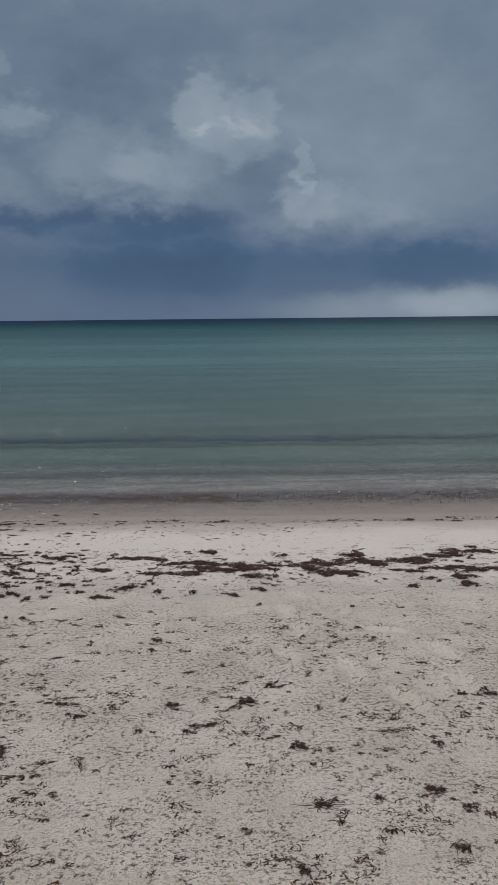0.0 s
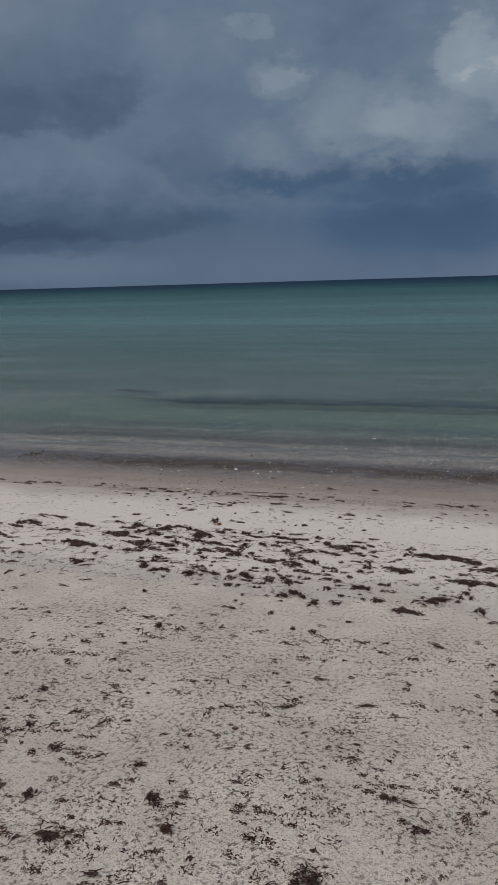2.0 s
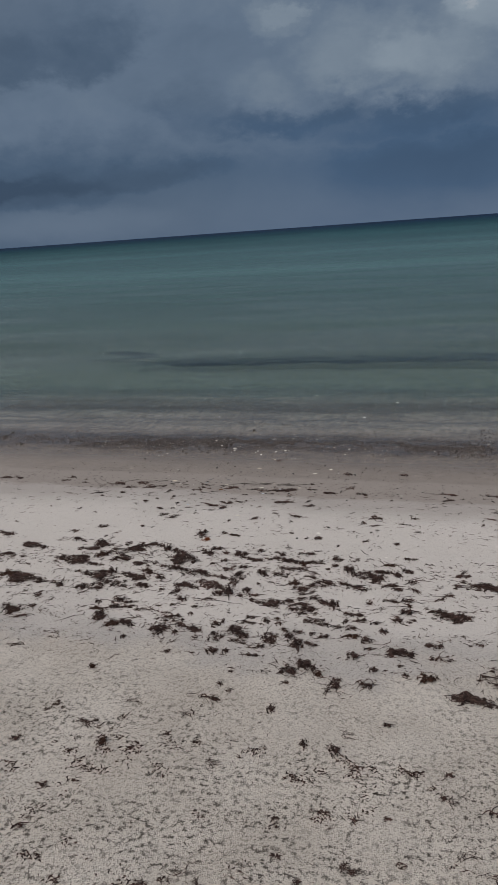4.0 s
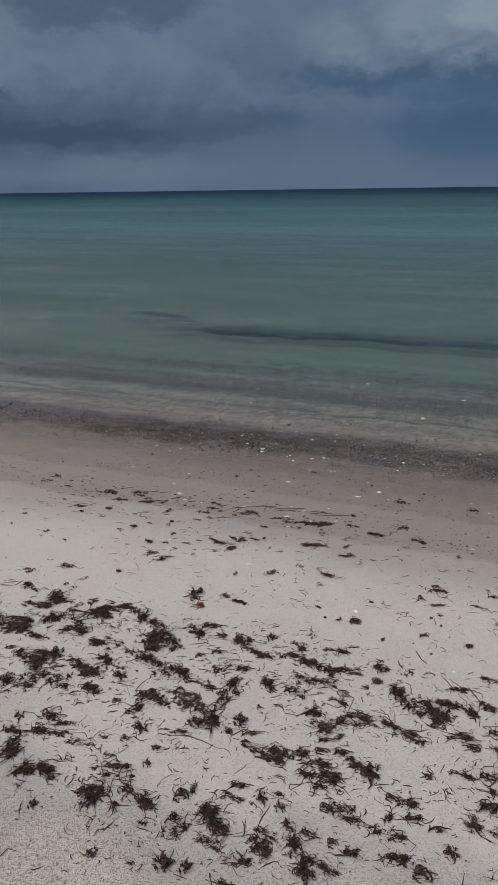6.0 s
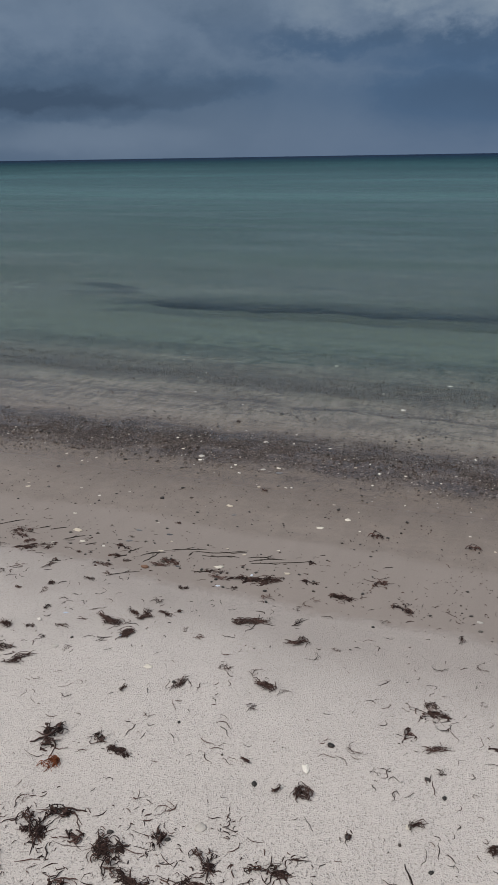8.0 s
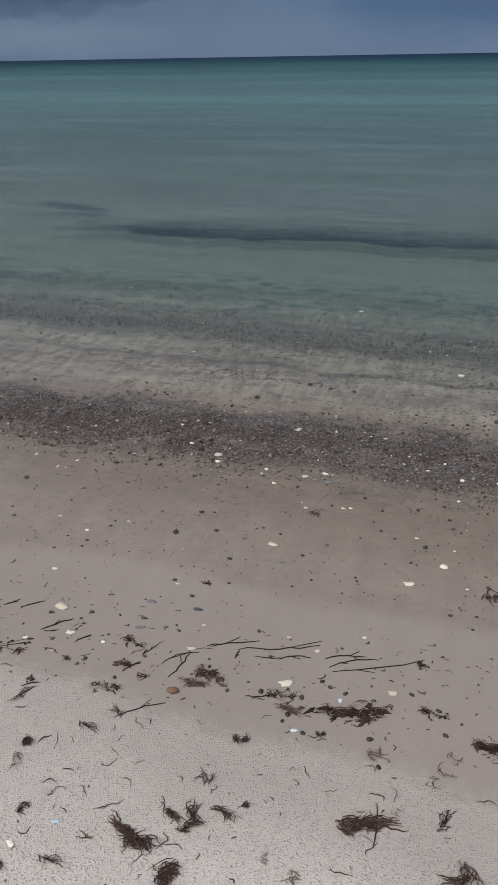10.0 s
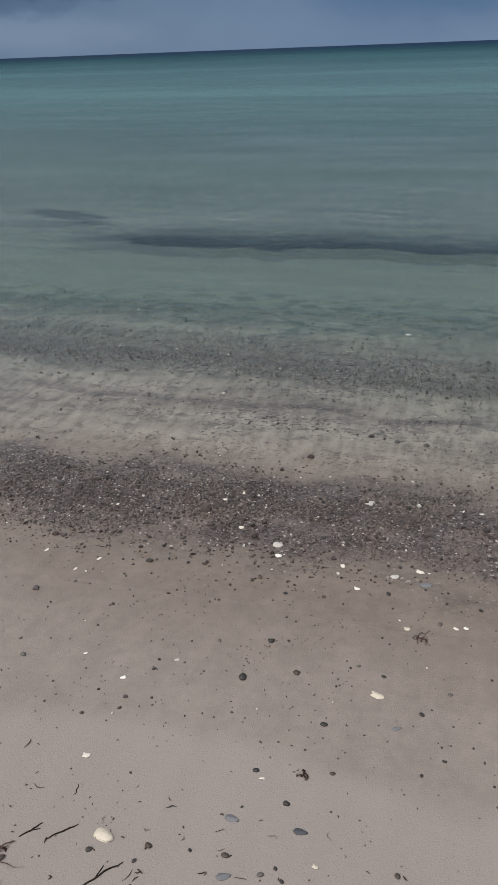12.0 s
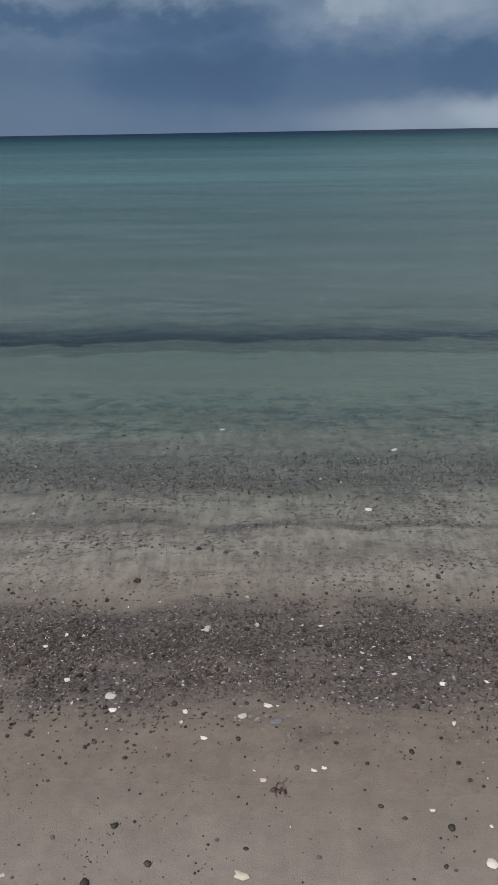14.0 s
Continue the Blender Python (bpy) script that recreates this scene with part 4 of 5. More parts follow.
MIDDLE_WRACK_MIDWEST = [
    (-2.47, 5.51, 0.023, 0.028), (-2.46, 5.66, 0.04, 0.031), (-2.44, 5.73, 0.061, 0.031), (-2.4, 5.54, 0.058, 0.034), (-2.34, 5.66, 0.035, 0.019),
    (-2.31, 5.76, 0.07, 0.021), (-2.28, 5.82, 0.061, 0.036), (-2.26, 5.87, 0.102, 0.123), (-2.17, 5.5, 0.055, 0.066), (-2.15, 5.89, 0.051, 0.046),
    (-2.03, 5.56, 0.073, 0.024), (-2.03, 5.61, 0.046, 0.032), (-1.98, 5.8, 0.068, 0.049), (-1.95, 5.59, 0.033, 0.039), (-1.91, 5.62, 0.037, 0.016),
    (-1.91, 5.81, 0.077, 0.061), (-1.87, 5.97, 0.071, 0.046), (-1.86, 5.73, 0.047, 0.046), (-1.86, 5.91, 0.032, 0.038), (-1.85, 5.53, 0.021, 0.026),
    (-1.85, 5.85, 0.058, 0.035),
]
MIDDLE_WRACK_MIDDLE = [
    (-1.84, 5.79, 0.095, 0.046), (-1.79, 5.73, 0.112, 0.08), (-1.79, 5.87, 0.039, 0.047), (-1.78, 5.51, 0.044, 0.034), (-1.77, 5.62, 0.036, 0.043),
    (-1.73, 5.83, 0.096, 0.035), (-1.72, 5.62, 0.081, 0.056), (-1.71, 5.5, 0.035, 0.042), (-1.68, 5.81, 0.057, 0.068), (-1.61, 5.59, 0.025, 0.03),
    (-1.6, 5.73, 0.055, 0.033), (-1.59, 5.65, 0.025, 0.03), (-1.55, 5.59, 0.062, 0.03), (-1.55, 5.73, 0.064, 0.053), (-1.53, 5.52, 0.069, 0.041),
    (-1.53, 5.68, 0.054, 0.027), (-1.52, 5.88, 0.039, 0.046), (-1.42, 5.92, 0.068, 0.036), (-1.41, 5.6, 0.044, 0.032), (-1.36, 5.71, 0.045, 0.032),
    (-1.35, 5.94, 0.049, 0.059),
]
MIDDLE_WRACK_MIDEAST = [
    (-1.33, 5.81, 0.056, 0.062), (-1.33, 5.88, 0.031, 0.037), (-1.13, 5.81, 0.185, 0.108), (-0.71, 5.51, 0.061, 0.073), (-0.71, 5.68, 0.18, 0.095),
    (-0.45, 5.68, 0.268, 0.095), (-0.42, 5.98, 0.468, 0.141), (-0.32, 5.81, 0.137, 0.135), (-0.05, 5.76, 0.361, 0.19), (0.1, 5.6, 0.264, 0.122),
    (0.58, 5.79, 0.273, 0.147), (0.59, 5.95, 0.327, 0.098), (0.74, 5.71, 0.407, 0.162), (1.05, 5.96, 0.284, 0.136), (1.39, 5.99, 0.288, 0.163),
    (1.41, 5.53, 0.134, 0.07), (1.51, 5.76, 0.698, 0.209), (1.67, 5.54, 0.181, 0.122), (1.85, 5.71, 0.329, 0.15),
]
LOWER_WRACK_WEST = [
    (-3.78, 6.12, 0.158, 0.057), (-3.68, 6.28, 0.192, 0.058), (-3.44, 6.42, 0.111, 0.044), (-3.29, 6.12, 0.204, 0.105), (-3.29, 6.3, 0.132, 0.044),
    (-3.26, 6.38, 0.107, 0.088), (-3.17, 6.22, 0.077, 0.092), (-3.15, 6.08, 0.074, 0.032), (-3.03, 6.33, 0.191, 0.176), (-3.01, 6.18, 0.123, 0.061),
    (-2.98, 6, 0.059, 0.06), (-2.95, 6.42, 0.129, 0.074), (-2.86, 6.14, 0.131, 0.074), (-2.83, 6.39, 0.088, 0.087), (-2.79, 6.05, 0.07, 0.047),
    (-2.74, 6.36, 0.086, 0.046), (-2.65, 6.24, 0.142, 0.15), (-2.63, 6.11, 0.069, 0.062), (-2.55, 6.37, 0.085, 0.077), (-2.54, 6.07, 0.09, 0.088),
    (-2.51, 6.43, 0.061, 0.045), (-2.46, 6.07, 0.077, 0.064),
]
LOWER_WRACK_MIDWEST = [
    (-2.46, 6.2, 0.034, 0.041), (-2.44, 6.38, 0.06, 0.043), (-2.35, 6.37, 0.083, 0.074), (-2.26, 6.18, 0.044, 0.048), (-2.25, 6.06, 0.075, 0.09),
    (-2.25, 6.31, 0.126, 0.047), (-2.25, 6.44, 0.038, 0.043), (-2.14, 6.13, 0.065, 0.063), (-2.13, 6.34, 0.092, 0.047), (-2.12, 6.42, 0.07, 0.045),
    (-2.04, 6.32, 0.102, 0.059), (-2.03, 6.12, 0.085, 0.048), (-2.02, 6.21, 0.088, 0.05), (-1.97, 6.45, 0.093, 0.031), (-1.95, 6.3, 0.067, 0.075),
    (-1.94, 6.04, 0.062, 0.064), (-1.94, 6.22, 0.065, 0.046), (-1.89, 6.33, 0.09, 0.046), (-1.87, 6.13, 0.063, 0.032), (-1.84, 6.03, 0.033, 0.039),
    (-1.81, 6.26, 0.031, 0.037), (-1.79, 6.4, 0.068, 0.046),
]
LOWER_WRACK_MIDDLE = [
    (-1.78, 6.07, 0.103, 0.046), (-1.69, 6.26, 0.076, 0.091), (-1.68, 6.07, 0.062, 0.034), (-1.63, 6.05, 0.081, 0.05), (-1.62, 6.2, 0.074, 0.089),
    (-1.58, 6.02, 0.05, 0.035), (-1.55, 6.2, 0.127, 0.113), (-1.52, 6.27, 0.076, 0.049), (-1.49, 6.38, 0.078, 0.035), (-1.45, 6.1, 0.103, 0.048),
    (-1.45, 6.26, 0.086, 0.06), (-1.41, 6.07, 0.061, 0.045), (-1.4, 6.49, 0.069, 0.031), (-1.39, 6.31, 0.065, 0.047), (-1.35, 6.17, 0.042, 0.048),
    (-0.86, 6.15, 0.436, 0.216), (-0.3, 6.35, 0.148, 0.174), (0.33, 6.2, 0.097, 0.116), (0.93, 6.19, 0.195, 0.164), (1.7, 6.14, 0.347, 0.176),
    (2.01, 6.22, 0.254, 0.096),
]
STRAY_WRACK = [
    (-3.75, 7.69, 0.09, 0.041), (-3.41, 6.67, 0.058, 0.042), (-3.11, 6.98, 0.047, 0.031), (-2.71, 6.67, 0.061, 0.067), (-2.69, 6.62, 0.052, 0.06),
    (-2.57, 6.7, 0.037, 0.041), (-2.49, 6.67, 0.079, 0.024), (-2.15, 7.81, 0.104, 0.031), (-1.95, 6.9, 0.02, 0.019), (-1.83, 6.61, 0.018, 0.018),
    (-1.75, 7.02, 0.053, 0.064), (-1.71, 7.14, 0.066, 0.056), (-1.68, 6.87, 0.015, 0.016), (-1.68, 7.15, 0.076, 0.03), (-1.52, 7.05, 0.041, 0.015),
    (-1.46, 7.19, 0.039, 0.03),
]
SPRIGS = [
    (-2.86, 7.27, 0.082, 0.079), (-2.78, 7.34, 0.062, 0.029), (-2.72, 7.4, 0.042, 0.066), (-2.68, 7.44, 0.035, 0.02), (-2.83, 7.36, 0.042, 0.042), (-2.77, 7.22, 0.053, 0.045), (-3.25, 7.44, 0.062, 0.04),
    (-2.21, 7.1, 0.097, 0.069), (-2.04, 6.69, 0.028, 0.038), (-1.97, 6.7, 0.103, 0.08), (-3.02, 6.94, 0.137, 0.055), (-2.89, 7.28, 0.073, 0.108),
    (-2.78, 7.38, 0.074, 0.07), (-2.78, 7.22, 0.106, 0.061), (-2.42, 7.48, 0.097, 0.128), (-2.21, 7.41, 0.105, 0.08), (-3.15, 6.72, 0.049, 0.045),
    (-3.4, 7.27, 0.078, 0.06), (-3.2, 7.1, 0.097, 0.044), (-1.68, 6.7, 0.044, 0.052), (-1.5, 6.69, 0.073, 0.041), (-1.78, 6.31, 0.081, 0.062),
    (-3.7, 7.48, 0.086, 0.058), (-2.15, 6.76, 0.023, 0.028), (-2.62, 6.92, 0.03, 0.034),
]
SECOND_LINE = [
    (-1.9, 7.8, 0.072, 0.093), (-2.03, 8.0, 0.081, 0.071), (-2.31, 7.89, 0.067, 0.04), (-2.51, 7.82, 0.214, 0.07), (-2.92, 7.84, 0.097, 0.054),
    (-3.2, 7.91, 0.073, 0.047), (-3.56, 7.74, 0.177, 0.049), (-3.17, 7.69, 0.083, 0.044), (-2.16, 8.56, 0.056, 0.064), (-2.35, 8.09, 0.051, 0.044),
    (-2.71, 7.83, 0.082, 0.042), (-1.7, 8.59, 0.056, 0.051), (-3.12, 8.32, 0.04, 0.044), (-3.17, 7.8, 0.067, 0.033), (-3.34, 7.77, 0.026, 0.028),
    (-2.88, 8.94, 0.036, 0.036), (-3.1, 7.77, 0.028, 0.026), (-3.38, 7.65, 0.028, 0.023),
]
SHELLS_HIGH = [
    (-3.12, 7.18, 0.025, 0.02),
    (-2.17, 6.51, 0.027, 0.032), (-1.99, 6.79, 0.031, 0.028), (-2.61, 7.06, 0.027, 0.037), (-2.71, 7.88, 0.039, 0.042), (-2.98, 8.66, 0.04, 0.036),
    (-2.45, 8.56, 0.038, 0.039), (-2.34, 8.71, 0.032, 0.034), (-4.16, 8.5, 0.029, 0.034), (-1.62, 7.81, 0.023, 0.032), (-2.96, 7.05, 0.021, 0.032),
    (-2.42, 7.94, 0.025, 0.031), (-1.53, 6.49, 0.014, 0.027), (-1.7, 6.69, 0.016, 0.021),
]
SHELLS_MID = [
    (-3.5, 8.01, 0.051, 0.038), (-3.4, 7.89, 0.027, 0.03), (-3.51, 7.82, 0.017, 0.019), (-2.66, 8.06, 0.016, 0.025), (-3.66, 8.22, 0.021, 0.025),
    (-3.4, 7.79, 0.012, 0.014), (-2.93, 8.98, 0.02, 0.025), (-3.28, 7.88, 0.013, 0.018), (-2.54, 8.18, 0.015, 0.019), (-3.03, 8.07, 0.012, 0.015),
    (-3.02, 7.94, 0.026, 0.024), (-2.76, 8.1, 0.012, 0.013), (-2.75, 9.03, 0.016, 0.019),
]
SHELLS_LOW = [
    (-3.16, 9.73, 0.04, 0.049), (-3.45, 9.34, 0.041, 0.041), (-2.92, 9.3, 0.03, 0.028), (-3.0, 9.25, 0.033, 0.027), (-3.19, 9.27, 0.022, 0.025),
    (-3.12, 9.15, 0.023, 0.023), (-3.43, 9.27, 0.028, 0.025), (-2.17, 11.62, 0.053, 0.055), (-2.32, 9.42, 0.025, 0.025), (-2.46, 8.88, 0.016, 0.016),
    (-2.17, 9.43, 0.019, 0.022), (-3.25, 11.96, 0.034, 0.044), (-2.42, 10.78, 0.038, 0.034), (-3.62, 9.42, 0.021, 0.025), (-3.75, 9.61, 0.018, 0.021),
    (-2.48, 9.47, 0.019, 0.019), (-2.58, 9.59, 0.017, 0.02),
]
MUSSELS = [
    (-3.21, 7.99, 0.033, 0.028), (-3.08, 8.15, 0.034, 0.028), (-2.91, 8.55, 0.028, 0.024), (-3.24, 8.14, 0.035, 0.027), (-2.87, 7.81, 0.024, 0.015),
    (-2.89, 9.23, 0.047, 0.043),
]
BLUE_SHELLS = [(-3.06, 7.26, 0.02, 0.014), (-2.79, 7.2, 0.019, 0.012), (-2.64, 7.71, 0.022, 0.018), (-2.55, 7.86, 0.02, 0.013)]
STONES_HIGH = [
    (-1.95, 6.9, 0.032, 0.036), (-1.68, 6.87, 0.023, 0.026), (-2.49, 7.01, 0.022, 0.028), (-2.94, 7.12, 0.019, 0.025), (-2.1, 6.69, 0.026, 0.027),
    (-2.39, 6.84, 0.016, 0.022), (-1.83, 6.61, 0.023, 0.03), (-1.71, 6.63, 0.014, 0.015), (-1.63, 6.58, 0.019, 0.034), (-1.63, 6.82, 0.021, 0.022),
    (-2.23, 6.45, 0.021, 0.029), (-2.37, 6.42, 0.022, 0.025), (-2.46, 6.39, 0.014, 0.025), (-2.22, 6.76, 0.012, 0.014),
]
STONES_MID = [
    (-3.29, 7.79, 0.02, 0.021), (-3.11, 8.04, 0.015, 0.017), (-4.05, 8.54, 0.029, 0.026), (-3.1, 8.51, 0.028, 0.022), (-3.66, 8.41, 0.019, 0.016),
    (-3.75, 8.36, 0.019, 0.016), (-3.23, 8.3, 0.024, 0.022), (-2.85, 8.62, 0.022, 0.02), (-2.78, 8.47, 0.017, 0.018), (-2.6, 8.89, 0.024, 0.023),
    (-2.95, 7.91, 0.014, 0.015), (-2.81, 7.85, 0.014, 0.014), (-2.48, 7.95, 0.014, 0.016),
]
STONES_LOW = [
    (-3.33, 8.81, 0.031, 0.026), (-3.22, 8.69, 0.033, 0.022), (-3.35, 9.06, 0.023, 0.02), (-2.83, 9.03, 0.026, 0.024), (-2.62, 9.05, 0.022, 0.02),
    (-2.42, 8.82, 0.035, 0.04), (-2.48, 9.1, 0.027, 0.023), (-3.49, 8.77, 0.021, 0.02), (-3.37, 8.63, 0.043, 0.036), (-2.78, 8.72, 0.02, 0.016),
    (-2.97, 8.74, 0.02, 0.016), (-2.33, 8.99, 0.022, 0.02), (-3.55, 9.06, 0.019, 0.018), (-3.01, 9.15, 0.027, 0.02), (-2.99, 9.31, 0.024, 0.05),
    (-2.46, 8.7, 0.02, 0.019), (-2.54, 8.85, 0.021, 0.018),
]
BROWN_STONE = [
    (-2.99, 7.74, 0.032, 0.024),
]
STICKS = [
    (-2.6, 7.98, -2.35, 8.13), (-2.89, 7.99, -2.66, 8.09), (-3.07, 7.84, -2.99, 7.93), (-1.74, 6.48, -1.71, 6.43),
    (-1.69, 6.58, -1.63, 6.5), (-1.54, 7.05, -1.5, 7.05), (-2.39, 7.43, -2.4, 7.55), (-3.09, 7.59, -2.99, 7.69), (-3.9, 7.89, -3.82, 8.02),
]
STICKS_LOW = [
    (-3.49, 7.87, -3.43, 7.96), (-3.14, 7.89, -3.14, 7.86), (-3.03, 7.79, -3.02, 7.93), (-3.62, 7.96, -3.57, 8.02), (-2.98, 7.97, -2.84, 8.05),
    (-2.83, 7.97, -2.75, 7.99), (-2.76, 7.98, -2.67, 8.02), (-2.63, 8.03, -2.52, 8.08), (-2.61, 7.99, -2.48, 8.08), (-2.88, 7.94, -2.88, 7.98),
    (-3.39, 7.62, -3.35, 7.65), (-3.36, 7.85, -3.33, 7.9), (-3.14, 7.87, -3.12, 7.93), (-3.16, 7.77, -3.13, 7.83), (-3.68, 7.95, -3.65, 8.0),
    (-3.48, 7.87, -3.44, 7.89), (-2.8, 7.79, -2.72, 7.83),
]
LEAF = [
    (-2.64, 6.57, 0.047, 0.076),
]

# ---- seaweed ----
BLACK = "dark brown matted clump of dried seaweed on sand"
STRINGY = "loose stringy clump of dark dried seaweed on sand"
THIN = "thin straggling wisp of dark seaweed on sand"
RED = "reddish brown tangle of dried seaweed on sand"
SIZES = [0.045, 0.045, 0.045, 0.045, 0.09, 0.09, 0.09, 0.09, 0.09, 0.16, 0.16, 0.16, 0.09, 0.045]
clumps = Maker([clump_model(0.045, 12, 0.35, 0.5, WEED, THIN), clump_model(0.045, 18, 0.5, 0.7, WEED, BLACK), clump_model(0.045, 9, 0.3, 0.3, WEED, THIN), clump_model(0.045, 22, 0.6, 0.8, WEED, BLACK),
                clump_model(0.09, 48, 0.45, 0.8, WEED, BLACK), clump_model(0.09, 34, 0.35, 0.5, WEED, STRINGY), clump_model(0.09, 66, 0.55, 1.0, WEED, BLACK), clump_model(0.09, 42, 0.5, 0.6, WEED, STRINGY), clump_model(0.09, 56, 0.4, 0.9, WEED, BLACK),
                clump_model(0.16, 130, 0.5, 1.1, WEED, BLACK), clump_model(0.16, 100, 0.4, 0.8, WEED, STRINGY), clump_model(0.16, 150, 0.55, 1.2, WEED, BLACK),
                clump_model(0.09, 52, 0.5, 0.9, RED_WEED, RED), clump_model(0.045, 18, 0.5, 0.7, RED_WEED, RED)])
sprigs = Maker([sprig_model(14, 1.4, 0.9), sprig_model(26, 2.2, 0.8), sprig_model(9, 0.9, 1.1), sprig_model(34, 1.6, 0.8), sprig_model(6, 1.8, 1.1), sprig_model(18, 0.8, 0.9), sprig_model(5, 1.0, 1.1), sprig_model(44, 2.4, 0.9), sprig_model(52, 3.0, 0.85), sprig_model(36, 1.8, 0.95)], 7)


def lay_clump(x, y, long, deep, turn=0.05):
    if long > 0.30:
        pieces = min(6, int(long / 0.10) + 1)
        for i in range(pieces):
            f = (i + 0.5) / pieces - 0.5
            lay_clump(x + f * long * 0.95, y + float(rng.normal(0, 0.03)), 0.13 + 0.08 * float(rng.random()), 0.06 + 0.05 * float(rng.random()))
        return
    deep = min(max(deep, 0.35 * long), 1.1 * long)
    if long < 0.062:
        which = 13 if rng.random() < 0.08 else int(rng.integers(4))
    elif long < 0.125:
        which = 12 if rng.random() < 0.10 else 4 + int(rng.integers(5))
    else:
        which = 9 + int(rng.integers(3))
    size = SIZES[which]
    clumps.place(settle(x, y, float(rng.normal(turn, 0.18)) + (math.pi if rng.random() < 0.5 else 0), long / (0.98 * size), deep / (0.66 * size), math.sqrt(long * deep) / (0.85 * size)), which)


# three of these clumps stand in for dark holes and a footprint's shadow
LAID = UPPER_WEED_WEST + UPPER_WEED_HOLES_MIDWEST + UPPER_WEED_SHADOW_MIDDLE + WEED_LINE_WEST + WEED_LINE_MIDWEST + WEED_LINE_MIDDLE + MIDDLE_WRACK_WEST + MIDDLE_WRACK_MIDWEST + MIDDLE_WRACK_MIDDLE + MIDDLE_WRACK_MIDEAST + LOWER_WRACK_WEST + LOWER_WRACK_MIDWEST + LOWER_WRACK_MIDDLE + STRAY_WRACK
for row in LAID:
    lay_clump(*row)
for row in SECOND_LINE:
    lay_clump(*row, 0.3)
for x, y, long, deep in SPRIGS:
    sprigs.place(settle(x, y, float(rng.random() * 6.28), long / 0.07, max(deep, 0.4 * long) / 0.07, 1.2), int(rng.integers(7, 10)))
# more of the weed line beyond and between
BANDS = [(5.62, 0.16), (5.98, 0.14), (6.25, 0.12)]
for _ in range(260):
    main = rng.random() < 0.35
    x = float(rng.uniform(-0.4, 4.5)) if main else float(rng.uniform(-6.5, 4.5))
    mid, wide = (5.93, 0.06) if main else BANDS[int(rng.integers(3))]
    y = mid + wide * float(rng.normal()) + 0.10 * float(value_noise(x, 0, 0.8, 21))
    if -3.7 < x < 1.8 and not main and rng.random() < 0.88:
        continue
    lay_clump(x, y, 0.07 + 0.15 * float(rng.random() ** 2), 0.04 + 0.06 * float(rng.random()))
for _ in range(110):
    x, y = float(rng.uniform(-4.8, 0.6)), 5.3 + 1.2 * float(rng.beta(1.7, 1.9))
    s = 0.018 + 0.03 * float(rng.random() ** 2)
    lay_clump(x, y, s, 0.8 * s)
for _ in range(36):
    x, y = float(rng.uniform(-4.6, -0.4)), 5.4 + 1.0 * float(rng.beta(1.5, 1.5))
    s = 0.05 + 0.06 * float(rng.random())
    lay_clump(x, y, s, 0.45 * s, 0.3)
for _ in range(230):
    x, y = float(rng.uniform(-3.8, 2.6)), 1.7 + 3.6 * float(rng.random())
    s = 0.5 + 0.8 * float(rng.random())
    sprigs.place(settle(x, y, float(rng.random() * 6.28), s, s, 0.8))
for _ in range(90):
    x, y = float(rng.uniform(-3.4, 2.4)), 1.7 + 3.2 * float(rng.random())
    s = 0.020 + 0.04 * float(rng.random() ** 2)
    lay_clump(x, y, s * 1.2, 0.8 * s)
for _ in range(110):
    x, y = float(rng.uniform(-4.8, 1.5)), float(rng.uniform(5.4, 6.6))
    s = 0.5 + 0.7 * float(rng.random())
    sprigs.place(settle(x, y, float(rng.random() * 6.28), s, s, 0.9))

# the lower tide line runs on along the shore
for _ in range(150):
    x = float(rng.uniform(-9.0, 5.0))
    if -3.7 < x < -1.7:
        continue
    y = 7.82 + 0.09 * float(rng.normal()) + 0.10 * float(value_noise(x, 0, 0.9, 35))
    s = 0.03 + 0.10 * float(rng.random() ** 2)
    lay_clump(x, y, s, 0.5 * s)
clumps.heap("seaweed_litter", "more dark matted seaweed scattered along the weed line", "seaweed", WEED)
for x0, y0, x1, y1 in STICKS + STICKS_LOW:
    twig(x0, y0, x1, y1, float(rng.uniform(0.0014, 0.0024)))

# bits shed round the clumps
wrack = np.array(LAID)
many = (2 + 80 * wrack[:, 2]).astype(int)
x = np.repeat(wrack[:, 0], many) + rng.normal(0, 0.62, many.sum()) * np.repeat(wrack[:, 2], many)
y = np.repeat(wrack[:, 1], many) + rng.normal(0, 0.75, many.sum()) * np.repeat(wrack[:, 3], many)
flecks("seaweed_scraps", x, y, rng.lognormal(-3.85, 0.7, len(x)), rng.uniform(0.0006, 0.0019, len(x)), rng.normal(0.2, 0.9, len(x)), WEED, "curled dark scraps shed round the seaweed clumps", k=4)

# small scraps that nobody could count
n = 48000
x, y = rng.uniform(-4.6, 3.0, n), rng.uniform(1.2, 5.4, n)
keep = rng.random(n) < 0.35 + 0.65 * smooth(value_noise(x, y, 0.2, 29), -0.3, 0.6) * (1 - 0.8 * smooth(y, 3.7, 4.8))
x, y = x[keep], y[keep]
flecks("seaweed_crumbs", x, y, rng.uniform(0.005, 0.015, len(x)), rng.uniform(0.0010, 0.0024, len(x)), rng.random(len(x)) * 6.28, WEED, "dark seaweed crumbs strewn over dry sand", k=2)
n = 5200
cx, cy = rng.uniform(-4.2, 2.8, n), 1.4 + 3.3 * rng.random(n) ** 1.3
keep = rng.random(n) < 0.2 + 0.8 * smooth(value_noise(cx, cy, 0.35, 27) + 0.5 * value_noise(cx, cy, 0.12, 26), -0.3, 0.6)
cx, cy = cx[keep], cy[keep]
n = len(cx)
spread, many = rng.uniform(0.003, 0.020, n), rng.integers(4, 28, n)
